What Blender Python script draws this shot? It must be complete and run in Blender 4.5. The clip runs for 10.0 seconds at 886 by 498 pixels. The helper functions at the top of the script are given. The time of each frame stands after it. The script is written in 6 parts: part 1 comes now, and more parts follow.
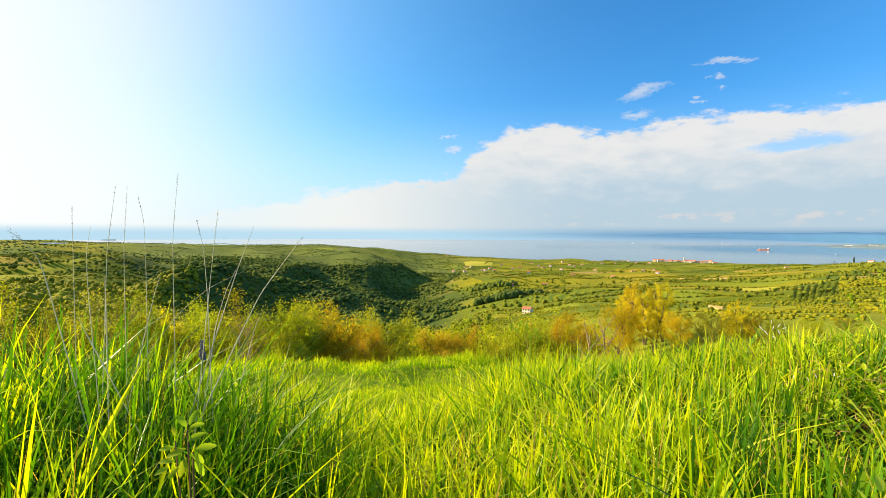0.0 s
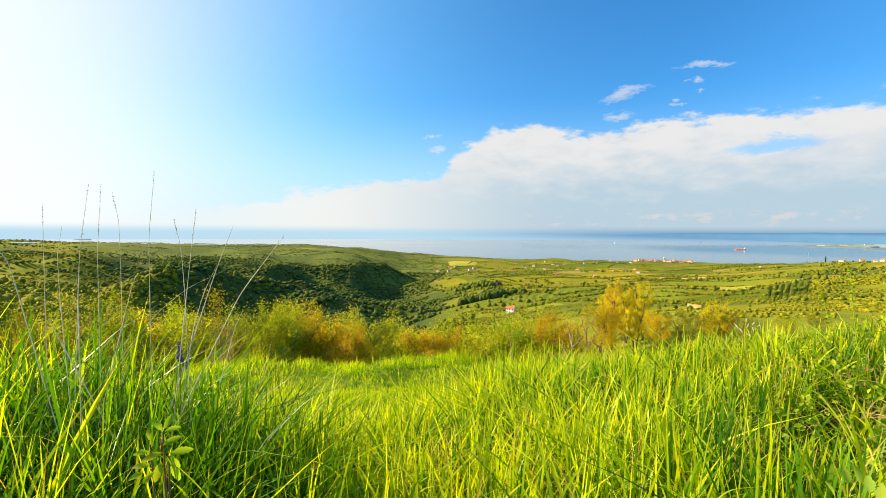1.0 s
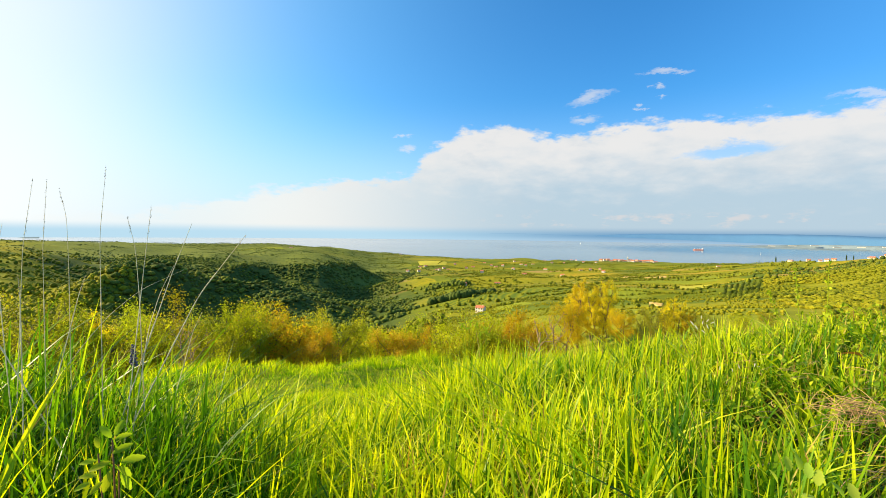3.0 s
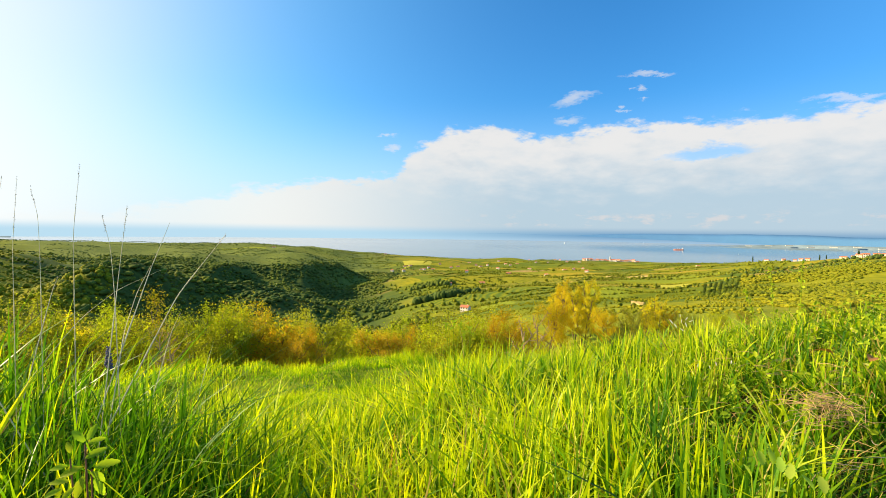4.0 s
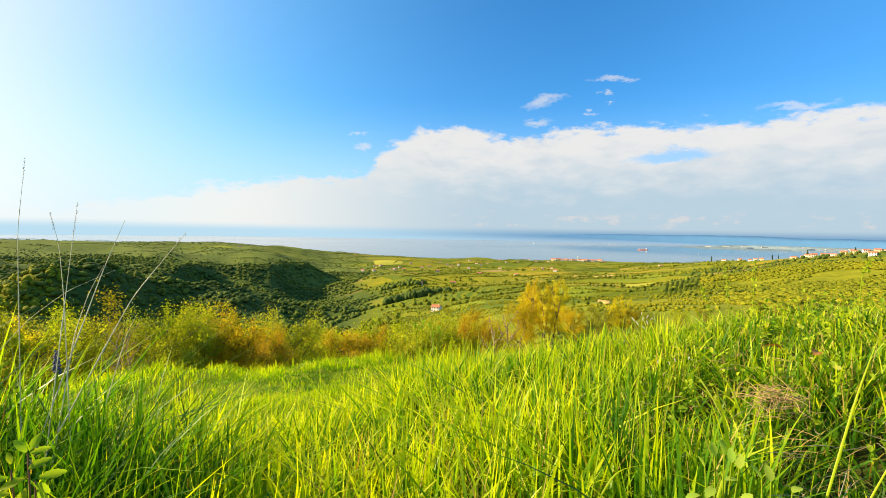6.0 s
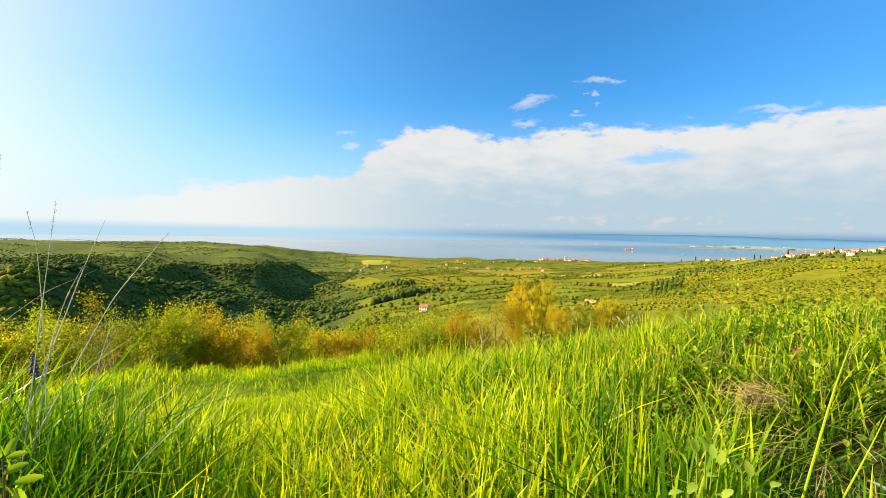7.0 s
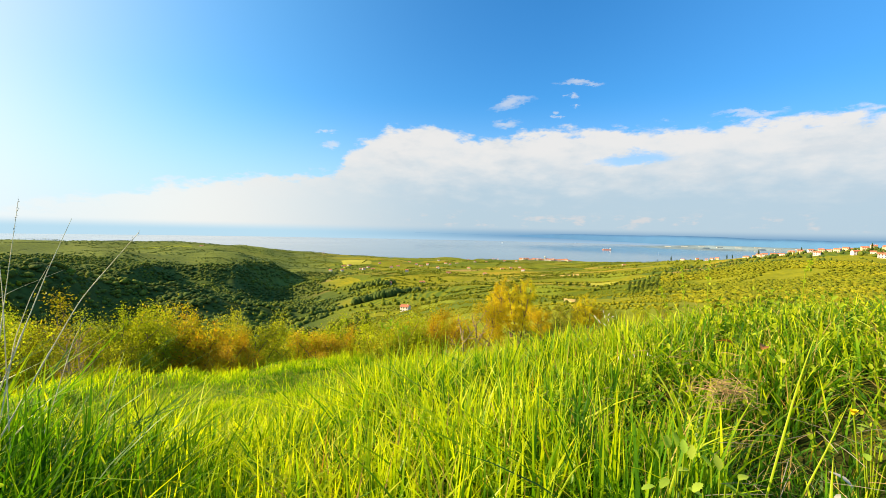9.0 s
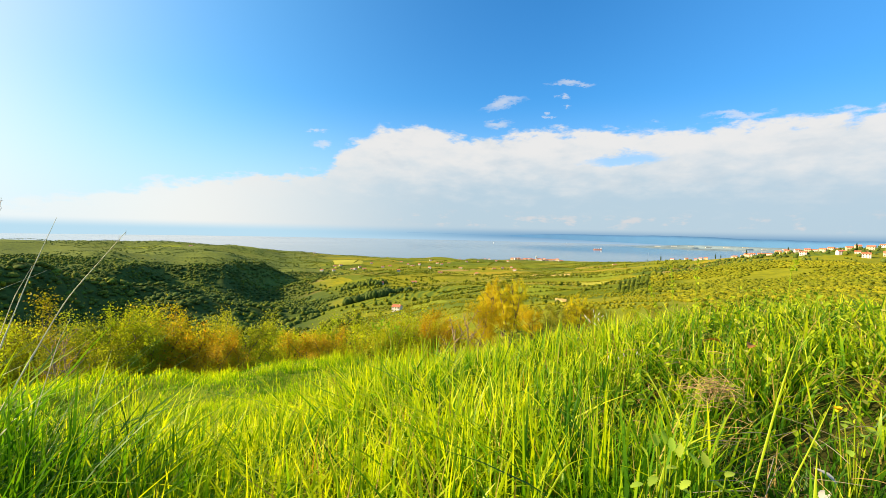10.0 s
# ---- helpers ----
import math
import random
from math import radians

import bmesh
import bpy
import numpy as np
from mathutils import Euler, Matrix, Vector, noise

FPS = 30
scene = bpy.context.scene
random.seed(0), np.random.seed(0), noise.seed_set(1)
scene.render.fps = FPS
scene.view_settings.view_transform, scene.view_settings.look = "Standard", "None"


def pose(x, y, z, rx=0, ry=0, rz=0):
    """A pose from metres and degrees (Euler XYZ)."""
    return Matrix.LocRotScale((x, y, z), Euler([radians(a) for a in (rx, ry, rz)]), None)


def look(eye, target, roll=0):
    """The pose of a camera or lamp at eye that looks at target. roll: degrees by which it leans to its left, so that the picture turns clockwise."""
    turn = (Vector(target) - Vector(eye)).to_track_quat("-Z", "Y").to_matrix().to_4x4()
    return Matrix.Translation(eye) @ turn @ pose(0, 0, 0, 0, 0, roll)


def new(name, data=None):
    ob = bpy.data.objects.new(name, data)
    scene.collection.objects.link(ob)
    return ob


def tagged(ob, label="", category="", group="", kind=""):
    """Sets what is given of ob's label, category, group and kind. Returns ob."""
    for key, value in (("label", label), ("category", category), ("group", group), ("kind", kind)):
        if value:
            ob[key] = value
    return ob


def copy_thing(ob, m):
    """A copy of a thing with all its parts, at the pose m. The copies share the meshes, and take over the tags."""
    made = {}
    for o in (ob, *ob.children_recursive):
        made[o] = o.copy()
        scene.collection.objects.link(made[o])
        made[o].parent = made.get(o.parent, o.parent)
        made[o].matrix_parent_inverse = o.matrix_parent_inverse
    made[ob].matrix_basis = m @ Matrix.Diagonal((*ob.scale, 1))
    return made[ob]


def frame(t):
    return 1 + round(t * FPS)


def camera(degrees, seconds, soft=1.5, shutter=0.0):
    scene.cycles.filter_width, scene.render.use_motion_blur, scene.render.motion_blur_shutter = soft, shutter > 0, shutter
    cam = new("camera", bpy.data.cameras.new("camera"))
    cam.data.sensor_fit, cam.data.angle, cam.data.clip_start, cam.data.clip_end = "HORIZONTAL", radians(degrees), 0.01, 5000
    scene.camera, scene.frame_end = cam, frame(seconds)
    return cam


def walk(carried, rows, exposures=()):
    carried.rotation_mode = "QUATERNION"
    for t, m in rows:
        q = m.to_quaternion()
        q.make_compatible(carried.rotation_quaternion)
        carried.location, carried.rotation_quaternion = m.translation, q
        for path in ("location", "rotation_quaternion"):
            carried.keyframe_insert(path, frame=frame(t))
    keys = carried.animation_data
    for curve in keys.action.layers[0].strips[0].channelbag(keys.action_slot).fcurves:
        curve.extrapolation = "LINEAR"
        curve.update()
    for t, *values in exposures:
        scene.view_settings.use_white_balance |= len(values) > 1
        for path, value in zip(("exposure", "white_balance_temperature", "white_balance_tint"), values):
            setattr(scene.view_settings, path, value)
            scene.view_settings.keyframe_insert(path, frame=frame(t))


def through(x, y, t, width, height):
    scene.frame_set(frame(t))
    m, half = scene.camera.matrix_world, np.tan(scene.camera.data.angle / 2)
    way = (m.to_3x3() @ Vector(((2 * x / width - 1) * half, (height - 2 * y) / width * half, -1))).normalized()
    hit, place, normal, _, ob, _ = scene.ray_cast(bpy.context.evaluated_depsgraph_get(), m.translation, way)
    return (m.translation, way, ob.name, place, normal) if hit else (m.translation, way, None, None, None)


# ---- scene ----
# Eye about half a metre over a steep meadow; the camera pans on a tripod, its lens 0.1 m ahead of the axis.
cam = camera(90.0, 10.0, soft=0.7)
EYE = 0.445
ROWS = [  # seconds, x, y, turn to the right, look up, roll
    (0.0, 0.0000, 0.0000, 0.00, -2.21, 0.30),
    (0.5, 0.0017, 0.0000, 1.00, -2.20, 0.33),
    (1.0, 0.0036, -0.0001, 2.04, -2.22, 0.38),
    (1.5, 0.0053, -0.0001, 3.04, -2.22, 0.45),
    (2.0, 0.0070, -0.0002, 4.03, -2.22, 0.54),
    (2.5, 0.0087, -0.0004, 4.99, -2.22, 0.62),
    (4.0, 0.0137, -0.0009, 7.89, -2.24, 0.78),
    (4.5, 0.0155, -0.0012, 8.93, -2.24, 0.86),
    (5.0, 0.0172, -0.0015, 9.89, -2.24, 0.93),
    (5.5, 0.0187, -0.0018, 10.77, -2.23, 0.99),
    (7.0, 0.0228, -0.0026, 13.15, -2.21, 1.10),
    (7.5, 0.0238, -0.0029, 13.74, -2.20, 1.12),
    (8.0, 0.0248, -0.0031, 14.36, -2.20, 1.16),
    (8.5, 0.0259, -0.0034, 15.00, -2.19, 1.21),
    (9.0, 0.0269, -0.0037, 15.61, -2.18, 1.24),
    (9.5, 0.0278, -0.0039, 16.15, -2.18, 1.26),
    (10.0, 0.0287, -0.0042, 16.67, -2.17, 1.28),
]
walk(cam, [(t, pose(x, y, EYE, 90 + p, 0, -a) @ pose(0, 0, 0, 0, 0, r)) for t, x, y, a, p, r in ROWS])
scene.view_settings.exposure = 0.86

# ---- world and sun ----
SUN_AZ, SUN_EL = -76.0, 25.0      # bearing to the right of straight ahead, and height, in degrees


class Nodes:
    """A short way to write node trees."""

    def __init__(self, tree):
        self.tree = tree
        tree.nodes.clear()

    def add(self, kind, **values):
        node = self.tree.nodes.new(kind)
        for key, value in values.items():
            setattr(node, key, value)
        return node

    def link(self, a, b):
        self.tree.links.new(a, b)

    def put(self, socket, value):
        if isinstance(value, bpy.types.NodeSocket):
            self.link(value, socket)
        elif value is not None:
            socket.default_value = value

    def math(self, op, a, b=None, c=None, clamp=False):
        node = self.add("ShaderNodeMath", operation=op, use_clamp=clamp)
        for i, v in enumerate((a, b, c)):
            self.put(node.inputs[i], v)
        return node.outputs[0]

    def step(self, value, low, high):
        node = self.add("ShaderNodeMapRange", interpolation_type="SMOOTHSTEP")
        for i, v in enumerate((value, low, high)):
            self.put(node.inputs[i], v)
        return node.outputs[0]

    def mix(self, fac, a, b, blend="MIX"):
        node = self.add("ShaderNodeMix", data_type="RGBA", blend_type=blend)
        self.put(node.inputs[0], fac)
        for socket, v in ((node.inputs[6], a), (node.inputs[7], b)):
            self.put(socket, (*v, 1) if isinstance(v, tuple) and len(v) == 3 else v)
        return node.outputs[2]

    def noise(self, vector, scale, detail=4.0, rough=0.55, out=0):
        node = self.add("ShaderNodeTexNoise")
        self.put(node.inputs["Vector"], vector)
        for key, v in (("Scale", scale), ("Detail", detail), ("Roughness", rough)):
            node.inputs[key].default_value = v
        return node.outputs[out]

    def ramp(self, fac, *stops):
        node = self.add("ShaderNodeValToRGB")
        while len(node.color_ramp.elements) < len(stops):
            node.color_ramp.elements.new(0.5)
        for e, (at, col) in zip(node.color_ramp.elements, stops):
            e.position, e.color = at, (*col, 1)
        self.put(node.inputs[0], fac)
        return node.outputs[0]

    def curve(self, value, points):
        node = self.add("ShaderNodeFloatCurve")
        line = node.mapping.curves[0]
        while len(line.points) < len(points):
            line.points.new(0.5, 0.5)
        for p, at in zip(line.points, points):
            p.location = at
        node.mapping.update()
        self.put(node.inputs["Value"], value)
        return node.outputs[0]


def make_world():
    world = bpy.data.worlds.new("sky")
    scene.world = world
    world.use_nodes = True
    n = Nodes(world.node_tree)
    sky = n.add("ShaderNodeTexSky", sky_type="NISHITA", sun_disc=False, sun_elevation=radians(SUN_EL), sun_rotation=radians(SUN_AZ),
                altitude=200.0, air_density=1.0, dust_density=1.2, ozone_density=2.5)
    where = n.add("ShaderNodeTexCoord").outputs["Generated"]
    axes = n.add("ShaderNodeSeparateXYZ")
    n.link(where, axes.inputs[0])
    x, y, z = axes.outputs
    az = n.math("MULTIPLY", n.math("ARCTAN2", x, y), 180 / math.pi)
    el = n.math("MULTIPLY", n.math("ARCSINE", z), 180 / math.pi)
    # a plane of bearing and height on which the clouds are drawn, stretched along the horizon
    flat = n.add("ShaderNodeCombineXYZ")
    n.link(n.math("MULTIPLY", az, 0.1), flat.inputs[0])
    n.link(n.math("MULTIPLY", el, 0.24), flat.inputs[1])
    flat = flat.outputs[0]
    ragged = n.add("ShaderNodeSeparateColor")
    n.link(n.noise(flat, 2.2, 8.0, 0.68, out=1), ragged.inputs[0])
    waz = n.math("ADD", az, n.math("MULTIPLY", n.math("SUBTRACT", ragged.outputs[0], 0.5), 7.0))
    wel = n.math("ADD", el, n.math("MULTIPLY", n.math("SUBTRACT", ragged.outputs[1], 0.5), 3.4))
    billow = n.noise(flat, 2.6, 9.0, 0.62)
    streak = n.noise(flat, 0.7, 6.0, 0.6)
    # top of the cloud bank over the bearing: low on the sun's side, steep step, then a long shelf
    top = n.curve(n.math("DIVIDE", n.math("ADD", az, 60.0), 140.0), [
        (0.0, 0.07), (0.2, 0.085), (0.286, 0.20), (0.357, 0.305), (0.436, 0.365), (0.457, 0.53), (0.49, 0.65), (0.53, 0.675),
        (0.575, 0.60), (0.63, 0.655), (0.70, 0.63), (0.78, 0.62), (0.87, 0.62), (1.0, 0.6)])
    top = n.math("MULTIPLY", top, 20.0)
    rough = n.math("MULTIPLY", n.math("SUBTRACT", billow, 0.5), 6.0)
    depth = n.math("ADD", n.math("SUBTRACT", top, el), rough)
    bank = n.step(depth, -0.2, 1.1)
    wisp = n.step(az, -42.0, -8.0)
    bank = n.math("MULTIPLY", bank, n.math("ADD", 0.12, n.math("MULTIPLY", wisp, 0.83)))
    # blue gap in the shelf and thin places
    hole = n.math("ADD", n.math("POWER", n.math("DIVIDE", n.math("SUBTRACT", waz, 38.5), 3.8), 2.0),
                  n.math("POWER", n.math("DIVIDE", n.math("SUBTRACT", wel, 9.2), 0.7), 2.0))
    hole = n.step(hole, 0.1, 2.2)
    bank = n.math("MULTIPLY", bank, n.math("ADD", 0.25, n.math("MULTIPLY", hole, 0.75)))
    # small torn clouds over the shelf
    small = None
    for a, e, wa, we, slant in ((24.0, 15.9, 2.6, 0.6, 0.22), (32.6, 18.0, 2.4, 0.3, 0.0), (31.2, 16.8, 0.7, 0.3, 0.0), (31.6, 15.6, 0.5, 0.2, 0.0), (29.7, 14.5, 0.7, 0.25, 0.1),
                                (23.3, 13.6, 1.9, 0.5, 0.1), (1.2, 10.4, 1.6, 0.35, 0.05), (1.0, 11.8, 1.0, 0.25, 0.0), (50.0, 13.0, 3.4, 0.35, -0.06)):
        d = n.math("ADD", n.math("POWER", n.math("DIVIDE", n.math("SUBTRACT", waz, a), wa), 2.0),
                   n.math("POWER", n.math("DIVIDE", n.math("SUBTRACT", n.math("SUBTRACT", wel, e), n.math("MULTIPLY", n.math("SUBTRACT", waz, a), slant)), we), 2.0))
        d = n.step(d, 1.5, -0.6)
        small = d if small is None else n.math("MAXIMUM", small, d)
    bank = n.math("MAXIMUM", bank, n.math("MULTIPLY", small, 0.68))
    inner = n.noise(flat, 2.6, 7.0, 0.55)
    lit = n.step(n.math("ADD", el, n.math("MULTIPLY", n.math("SUBTRACT", inner, 0.5), 9.0)), 3.0, 11.5)
    white = n.mix(lit, n.mix(n.step(az, 20.0, -20.0), CLOUD_LOW, CLOUD_SUN), CLOUD_TOP)
    # grey hollows between the billows
    hollow = n.math("MULTIPLY", n.step(n.noise(flat, 1.5, 8.0, 0.6), 0.5, 0.72), n.math("MULTIPLY", n.step(az, -6.0, 8.0), n.step(el, 2.0, 6.0)))
    white = n.mix(n.math("MULTIPLY", hollow, 0.5), white, CLOUD_GREY)
    # hazy veil over the horizon, stronger towards the sun
    veil = n.step(el, 17.0, 0.0)
    veil = n.math("MULTIPLY", veil, n.math("ADD", 0.45, n.math("MULTIPLY", n.step(az, 22.0, -38.0), 0.5)))
    base = n.mix(1.0, sky.outputs[0], SKY_TINT, "MULTIPLY")
    hsv = n.add("ShaderNodeHueSaturation")
    hsv.inputs["Saturation"].default_value = 1.08
    n.link(base, hsv.inputs["Color"])
    # bright air about the sun
    aim = n.add("ShaderNodeVectorMath", operation="DOT_PRODUCT")
    n.link(where, aim.inputs[0])
    aim.inputs[1].default_value = (math.sin(radians(-78)) * math.cos(radians(12)), math.cos(radians(-78)) * math.cos(radians(12)), math.sin(radians(12)))
    near_sun = n.math("POWER", n.math("MAXIMUM", n.math("DIVIDE", n.math("ADD", aim.outputs["Value"], 0.35), 1.35), 0.0), 2.8)
    base = n.mix(veil, hsv.outputs[0], HAZE)
    base = n.mix(n.math("MULTIPLY", near_sun, 1.3, clamp=True), base, n.mix(n.step(near_sun, 0.1, 0.6), GLOW_EDGE, GLOW))
    base = n.mix(n.math("MULTIPLY", n.step(az, 26.0, 66.0), 0.38), base, CLEAR_SIDE)
    base = n.mix(bank, base, white)
    # small pink puffs low over the far coast
    puff = n.math("MULTIPLY", n.step(n.noise(flat, 3.2, 6.0, 0.6), 0.53, 0.68), n.math("MULTIPLY", n.step(el, 0.5, 1.2), n.step(el, 3.2, 1.9)))
    base = n.mix(n.math("MULTIPLY", puff, n.math("MULTIPLY", n.step(az, 5.0, 18.0), 0.5)), base, CLOUD_PINK)
    # the sea goes on below the horizon, painted on the background, paler sunwards for haze
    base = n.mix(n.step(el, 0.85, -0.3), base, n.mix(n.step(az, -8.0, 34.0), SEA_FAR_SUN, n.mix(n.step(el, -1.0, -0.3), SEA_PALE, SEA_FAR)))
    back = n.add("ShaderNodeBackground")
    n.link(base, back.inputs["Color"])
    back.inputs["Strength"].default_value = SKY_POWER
    n.link(back.outputs[0], n.add("ShaderNodeOutputWorld").inputs[0])


SKY_POWER = 0.1
SKY_TINT = (0.55, 1.0, 1.3)
CLOUD_SUN = (5.2, 5.15, 4.9)
CLOUD_GREY = (3.3, 3.7, 4.0)
CLOUD_TOP, CLOUD_LOW, CLOUD_PINK = (4.75, 4.65, 4.5), (2.75, 3.5, 4.05), (4.7, 4.1, 3.8)
HAZE, GLOW, GLOW_EDGE = (4.3, 4.85, 5.2), (5.6, 5.7, 5.6), (2.1, 4.55, 6.1)
CLEAR_SIDE = (0.75, 2.6, 5.6)
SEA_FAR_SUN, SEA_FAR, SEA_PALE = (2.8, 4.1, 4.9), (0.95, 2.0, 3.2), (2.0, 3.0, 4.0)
make_world()
sun = new("sun", bpy.data.lights.new("sun", "SUN"))
sun.data.energy, sun.data.angle, sun.data.color = 6.1, radians(0.6), (1.0, 0.8, 0.48)
a, e = radians(SUN_AZ), radians(SUN_EL)
sun.matrix_basis = look((math.sin(a) * math.cos(e) * 50, math.cos(a) * math.cos(e) * 50, math.sin(e) * 50), (0, 0, 0))


# ---- materials ----
def material(name):
    mat = bpy.data.materials.new(name)
    mat.use_nodes = True
    n = Nodes(mat.node_tree)
    out = n.add("ShaderNodeOutputMaterial")
    return mat, n, out


def surface(n, out, color, rough=0.7, bump=None, strength=0.3, metallic=0.0, gap=0.02):
    p = n.add("ShaderNodeBsdfPrincipled")
    n.put(p.inputs["Base Color"], (*color, 1) if isinstance(color, tuple) else color)
    n.put(p.inputs["Roughness"], rough)
    p.inputs["Metallic"].default_value = metallic
    if bump is not None:
        b = n.add("ShaderNodeBump")
        b.inputs["Strength"].default_value, b.inputs["Distance"].default_value = strength, gap
        n.link(bump, b.inputs["Height"])
        n.link(b.outputs[0], p.inputs["Normal"])
    p.inputs["Specular IOR Level"].default_value = 0.5 if bump is None or gap == 0.12 else 0.08
    n.link(p.outputs[0], out.inputs[0])
    return p


def leafy(name, dark, light, odd=None, share=0.12, through=0.5, rough=0.5, spread=0.0, glow=1.15, gloss=0.08, dark_patch=None):
    """Thin leaves: light passes through them. Each leaf has a tone of its own, and each plant a cast of its own."""
    mat, n, out = material(name)
    island = n.add("ShaderNodeNewGeometry").outputs["Random Per Island"]
    col = n.mix(island, dark, light)
    if odd:
        other = n.math("FRACT", n.math("MULTIPLY", island, 37.7))
        col = n.mix(n.math("LESS_THAN", other, share), col, odd)
    if spread:
        hsv = n.add("ShaderNodeHueSaturation")
        one = n.add("ShaderNodeObjectInfo").outputs["Random"]
        n.link(n.math("ADD", 0.5 - spread / 2, n.math("MULTIPLY", one, spread)), hsv.inputs["Hue"])
        n.link(n.math("ADD", 0.8, n.math("MULTIPLY", n.math("FRACT", n.math("MULTIPLY", one, 9.3)), 0.4)), hsv.inputs["Value"])
        n.link(col, hsv.inputs["Color"])
        col = hsv.outputs[0]
    spot = n.add("ShaderNodeNewGeometry").outputs["Position"]
    if dark_patch:  # darker noise patches; on the wood they put its shaded slopes into the colour
        col = n.mix(n.math("MULTIPLY", n.step(n.noise(spot, 0.02, 4.0), 0.42, 0.56), 0.85), col, dark_patch)
    col = n.mix(n.math("MULTIPLY", n.noise(spot, 60.0, 3.0), 0.3), col, dark)
    p = n.add("ShaderNodeBsdfPrincipled")
    n.link(col, p.inputs["Base Color"])
    p.inputs["Roughness"].default_value = rough
    p.inputs["Specular IOR Level"].default_value = gloss
    t = n.add("ShaderNodeBsdfTranslucent")
    bright = n.add("ShaderNodeVectorMath", operation="MULTIPLY")
    n.link(col, bright.inputs[0])
    bright.inputs[1].default_value = (1.25 * glow, 1.3 * glow, 0.5 * glow)
    n.link(bright.outputs[0], t.inputs[0])
    m = n.add("ShaderNodeMixShader")
    m.inputs[0].default_value = through
    n.link(p.outputs[0], m.inputs[1])
    n.link(t.outputs[0], m.inputs[2])
    n.link(m.outputs[0], out.inputs[0])
    return mat


def canopy(name, dark, light, dark_patch=None, spread=0.03):
    """Closed crowns seen from afar: each has a tone of its own; gaps between clumps of leaves get painted shade."""
    mat, n, out = material(name)
    island = n.add("ShaderNodeNewGeometry").outputs["Random Per Island"]
    spot = n.add("ShaderNodeNewGeometry").outputs["Position"]
    col = n.mix(island, dark, light)
    # darker patches put the wood's shaded slopes into the crown colour
    if dark_patch:
        col = n.mix(n.math("MULTIPLY", n.step(n.noise(spot, 0.02, 4.0), 0.42, 0.56), 0.85), col, dark_patch)
    hsv = n.add("ShaderNodeHueSaturation")
    n.link(n.math("ADD", 0.5 - spread / 2, n.math("MULTIPLY", n.math("FRACT", n.math("MULTIPLY", island, 53.1)), spread)), hsv.inputs["Hue"])
    n.link(n.math("ADD", 0.84, n.math("MULTIPLY", n.math("FRACT", n.math("MULTIPLY", island, 17.9)), 0.34)), hsv.inputs["Value"])
    n.link(col, hsv.inputs["Color"])
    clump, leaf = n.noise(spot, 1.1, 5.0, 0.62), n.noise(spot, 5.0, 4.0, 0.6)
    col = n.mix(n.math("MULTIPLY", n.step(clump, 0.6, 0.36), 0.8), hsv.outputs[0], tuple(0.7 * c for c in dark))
    height = n.math("ADD", clump, n.math("MULTIPLY", leaf, 0.35))
    p = surface(n, out, col, 0.85, height, 0.7, gap=0.6)
    p.inputs["Specular IOR Level"].default_value = 0.08
    return mat


def blades(name, through=0.5, gloss=0.16):
    """Grass: root to tip and blade to blade tones come with the mesh ("tone": 0 deep green, 1 yellow-green, over 1
    straw). Green blades darken to the root: shade between them put into the tone.
    """
    mat, n, out = material(name)
    tone = n.add("ShaderNodeAttribute", attribute_name="tone").outputs["Fac"]
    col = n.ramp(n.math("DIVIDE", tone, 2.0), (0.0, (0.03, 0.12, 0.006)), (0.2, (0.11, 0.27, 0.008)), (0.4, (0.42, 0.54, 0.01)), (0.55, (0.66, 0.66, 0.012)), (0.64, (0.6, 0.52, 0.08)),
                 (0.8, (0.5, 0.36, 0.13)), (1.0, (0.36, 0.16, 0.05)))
    spot = n.add("ShaderNodeNewGeometry").outputs["Position"]
    col = n.mix(n.math("MULTIPLY", n.noise(spot, 90.0, 3.0), 0.25), col, (0.10, 0.16, 0.01))
    p = n.add("ShaderNodeBsdfPrincipled")
    n.link(col, p.inputs["Base Color"])
    p.inputs["Roughness"].default_value = 0.4
    p.inputs["Specular IOR Level"].default_value = gloss
    t = n.add("ShaderNodeBsdfTranslucent")
    bright = n.add("ShaderNodeVectorMath", operation="MULTIPLY")
    n.link(col, bright.inputs[0])
    bright.inputs[1].default_value = (1.72, 1.64, 0.3)
    n.link(bright.outputs[0], t.inputs[0])
    m = n.add("ShaderNodeMixShader")
    m.inputs[0].default_value = through
    n.link(p.outputs[0], m.inputs[1])
    n.link(t.outputs[0], m.inputs[2])
    n.link(m.outputs[0], out.inputs[0])
    return mat


def plain(name, color, rough=0.7, grain=8.0, vary=0.25, strength=0.25, metallic=0.0, gloss=0.4):
    mat, n, out = material(name)
    spot = n.add("ShaderNodeTexCoord").outputs["Object"]
    fine, wide = n.noise(spot, grain, 5.0), n.noise(spot, grain / 9, 3.0)
    fac = n.math("ADD", n.math("MULTIPLY", fine, 0.5), n.math("MULTIPLY", wide, 0.5))
    low = tuple(c * (1 - vary) for c in color)
    high = tuple(min(1, c * (1 + vary)) for c in color)
    p = surface(n, out, n.ramp(fac, (0.3, low), (0.7, high)), rough, fine if strength else None, strength, metallic, gap=0.1 / grain)
    p.inputs["Specular IOR Level"].default_value = gloss
    return mat


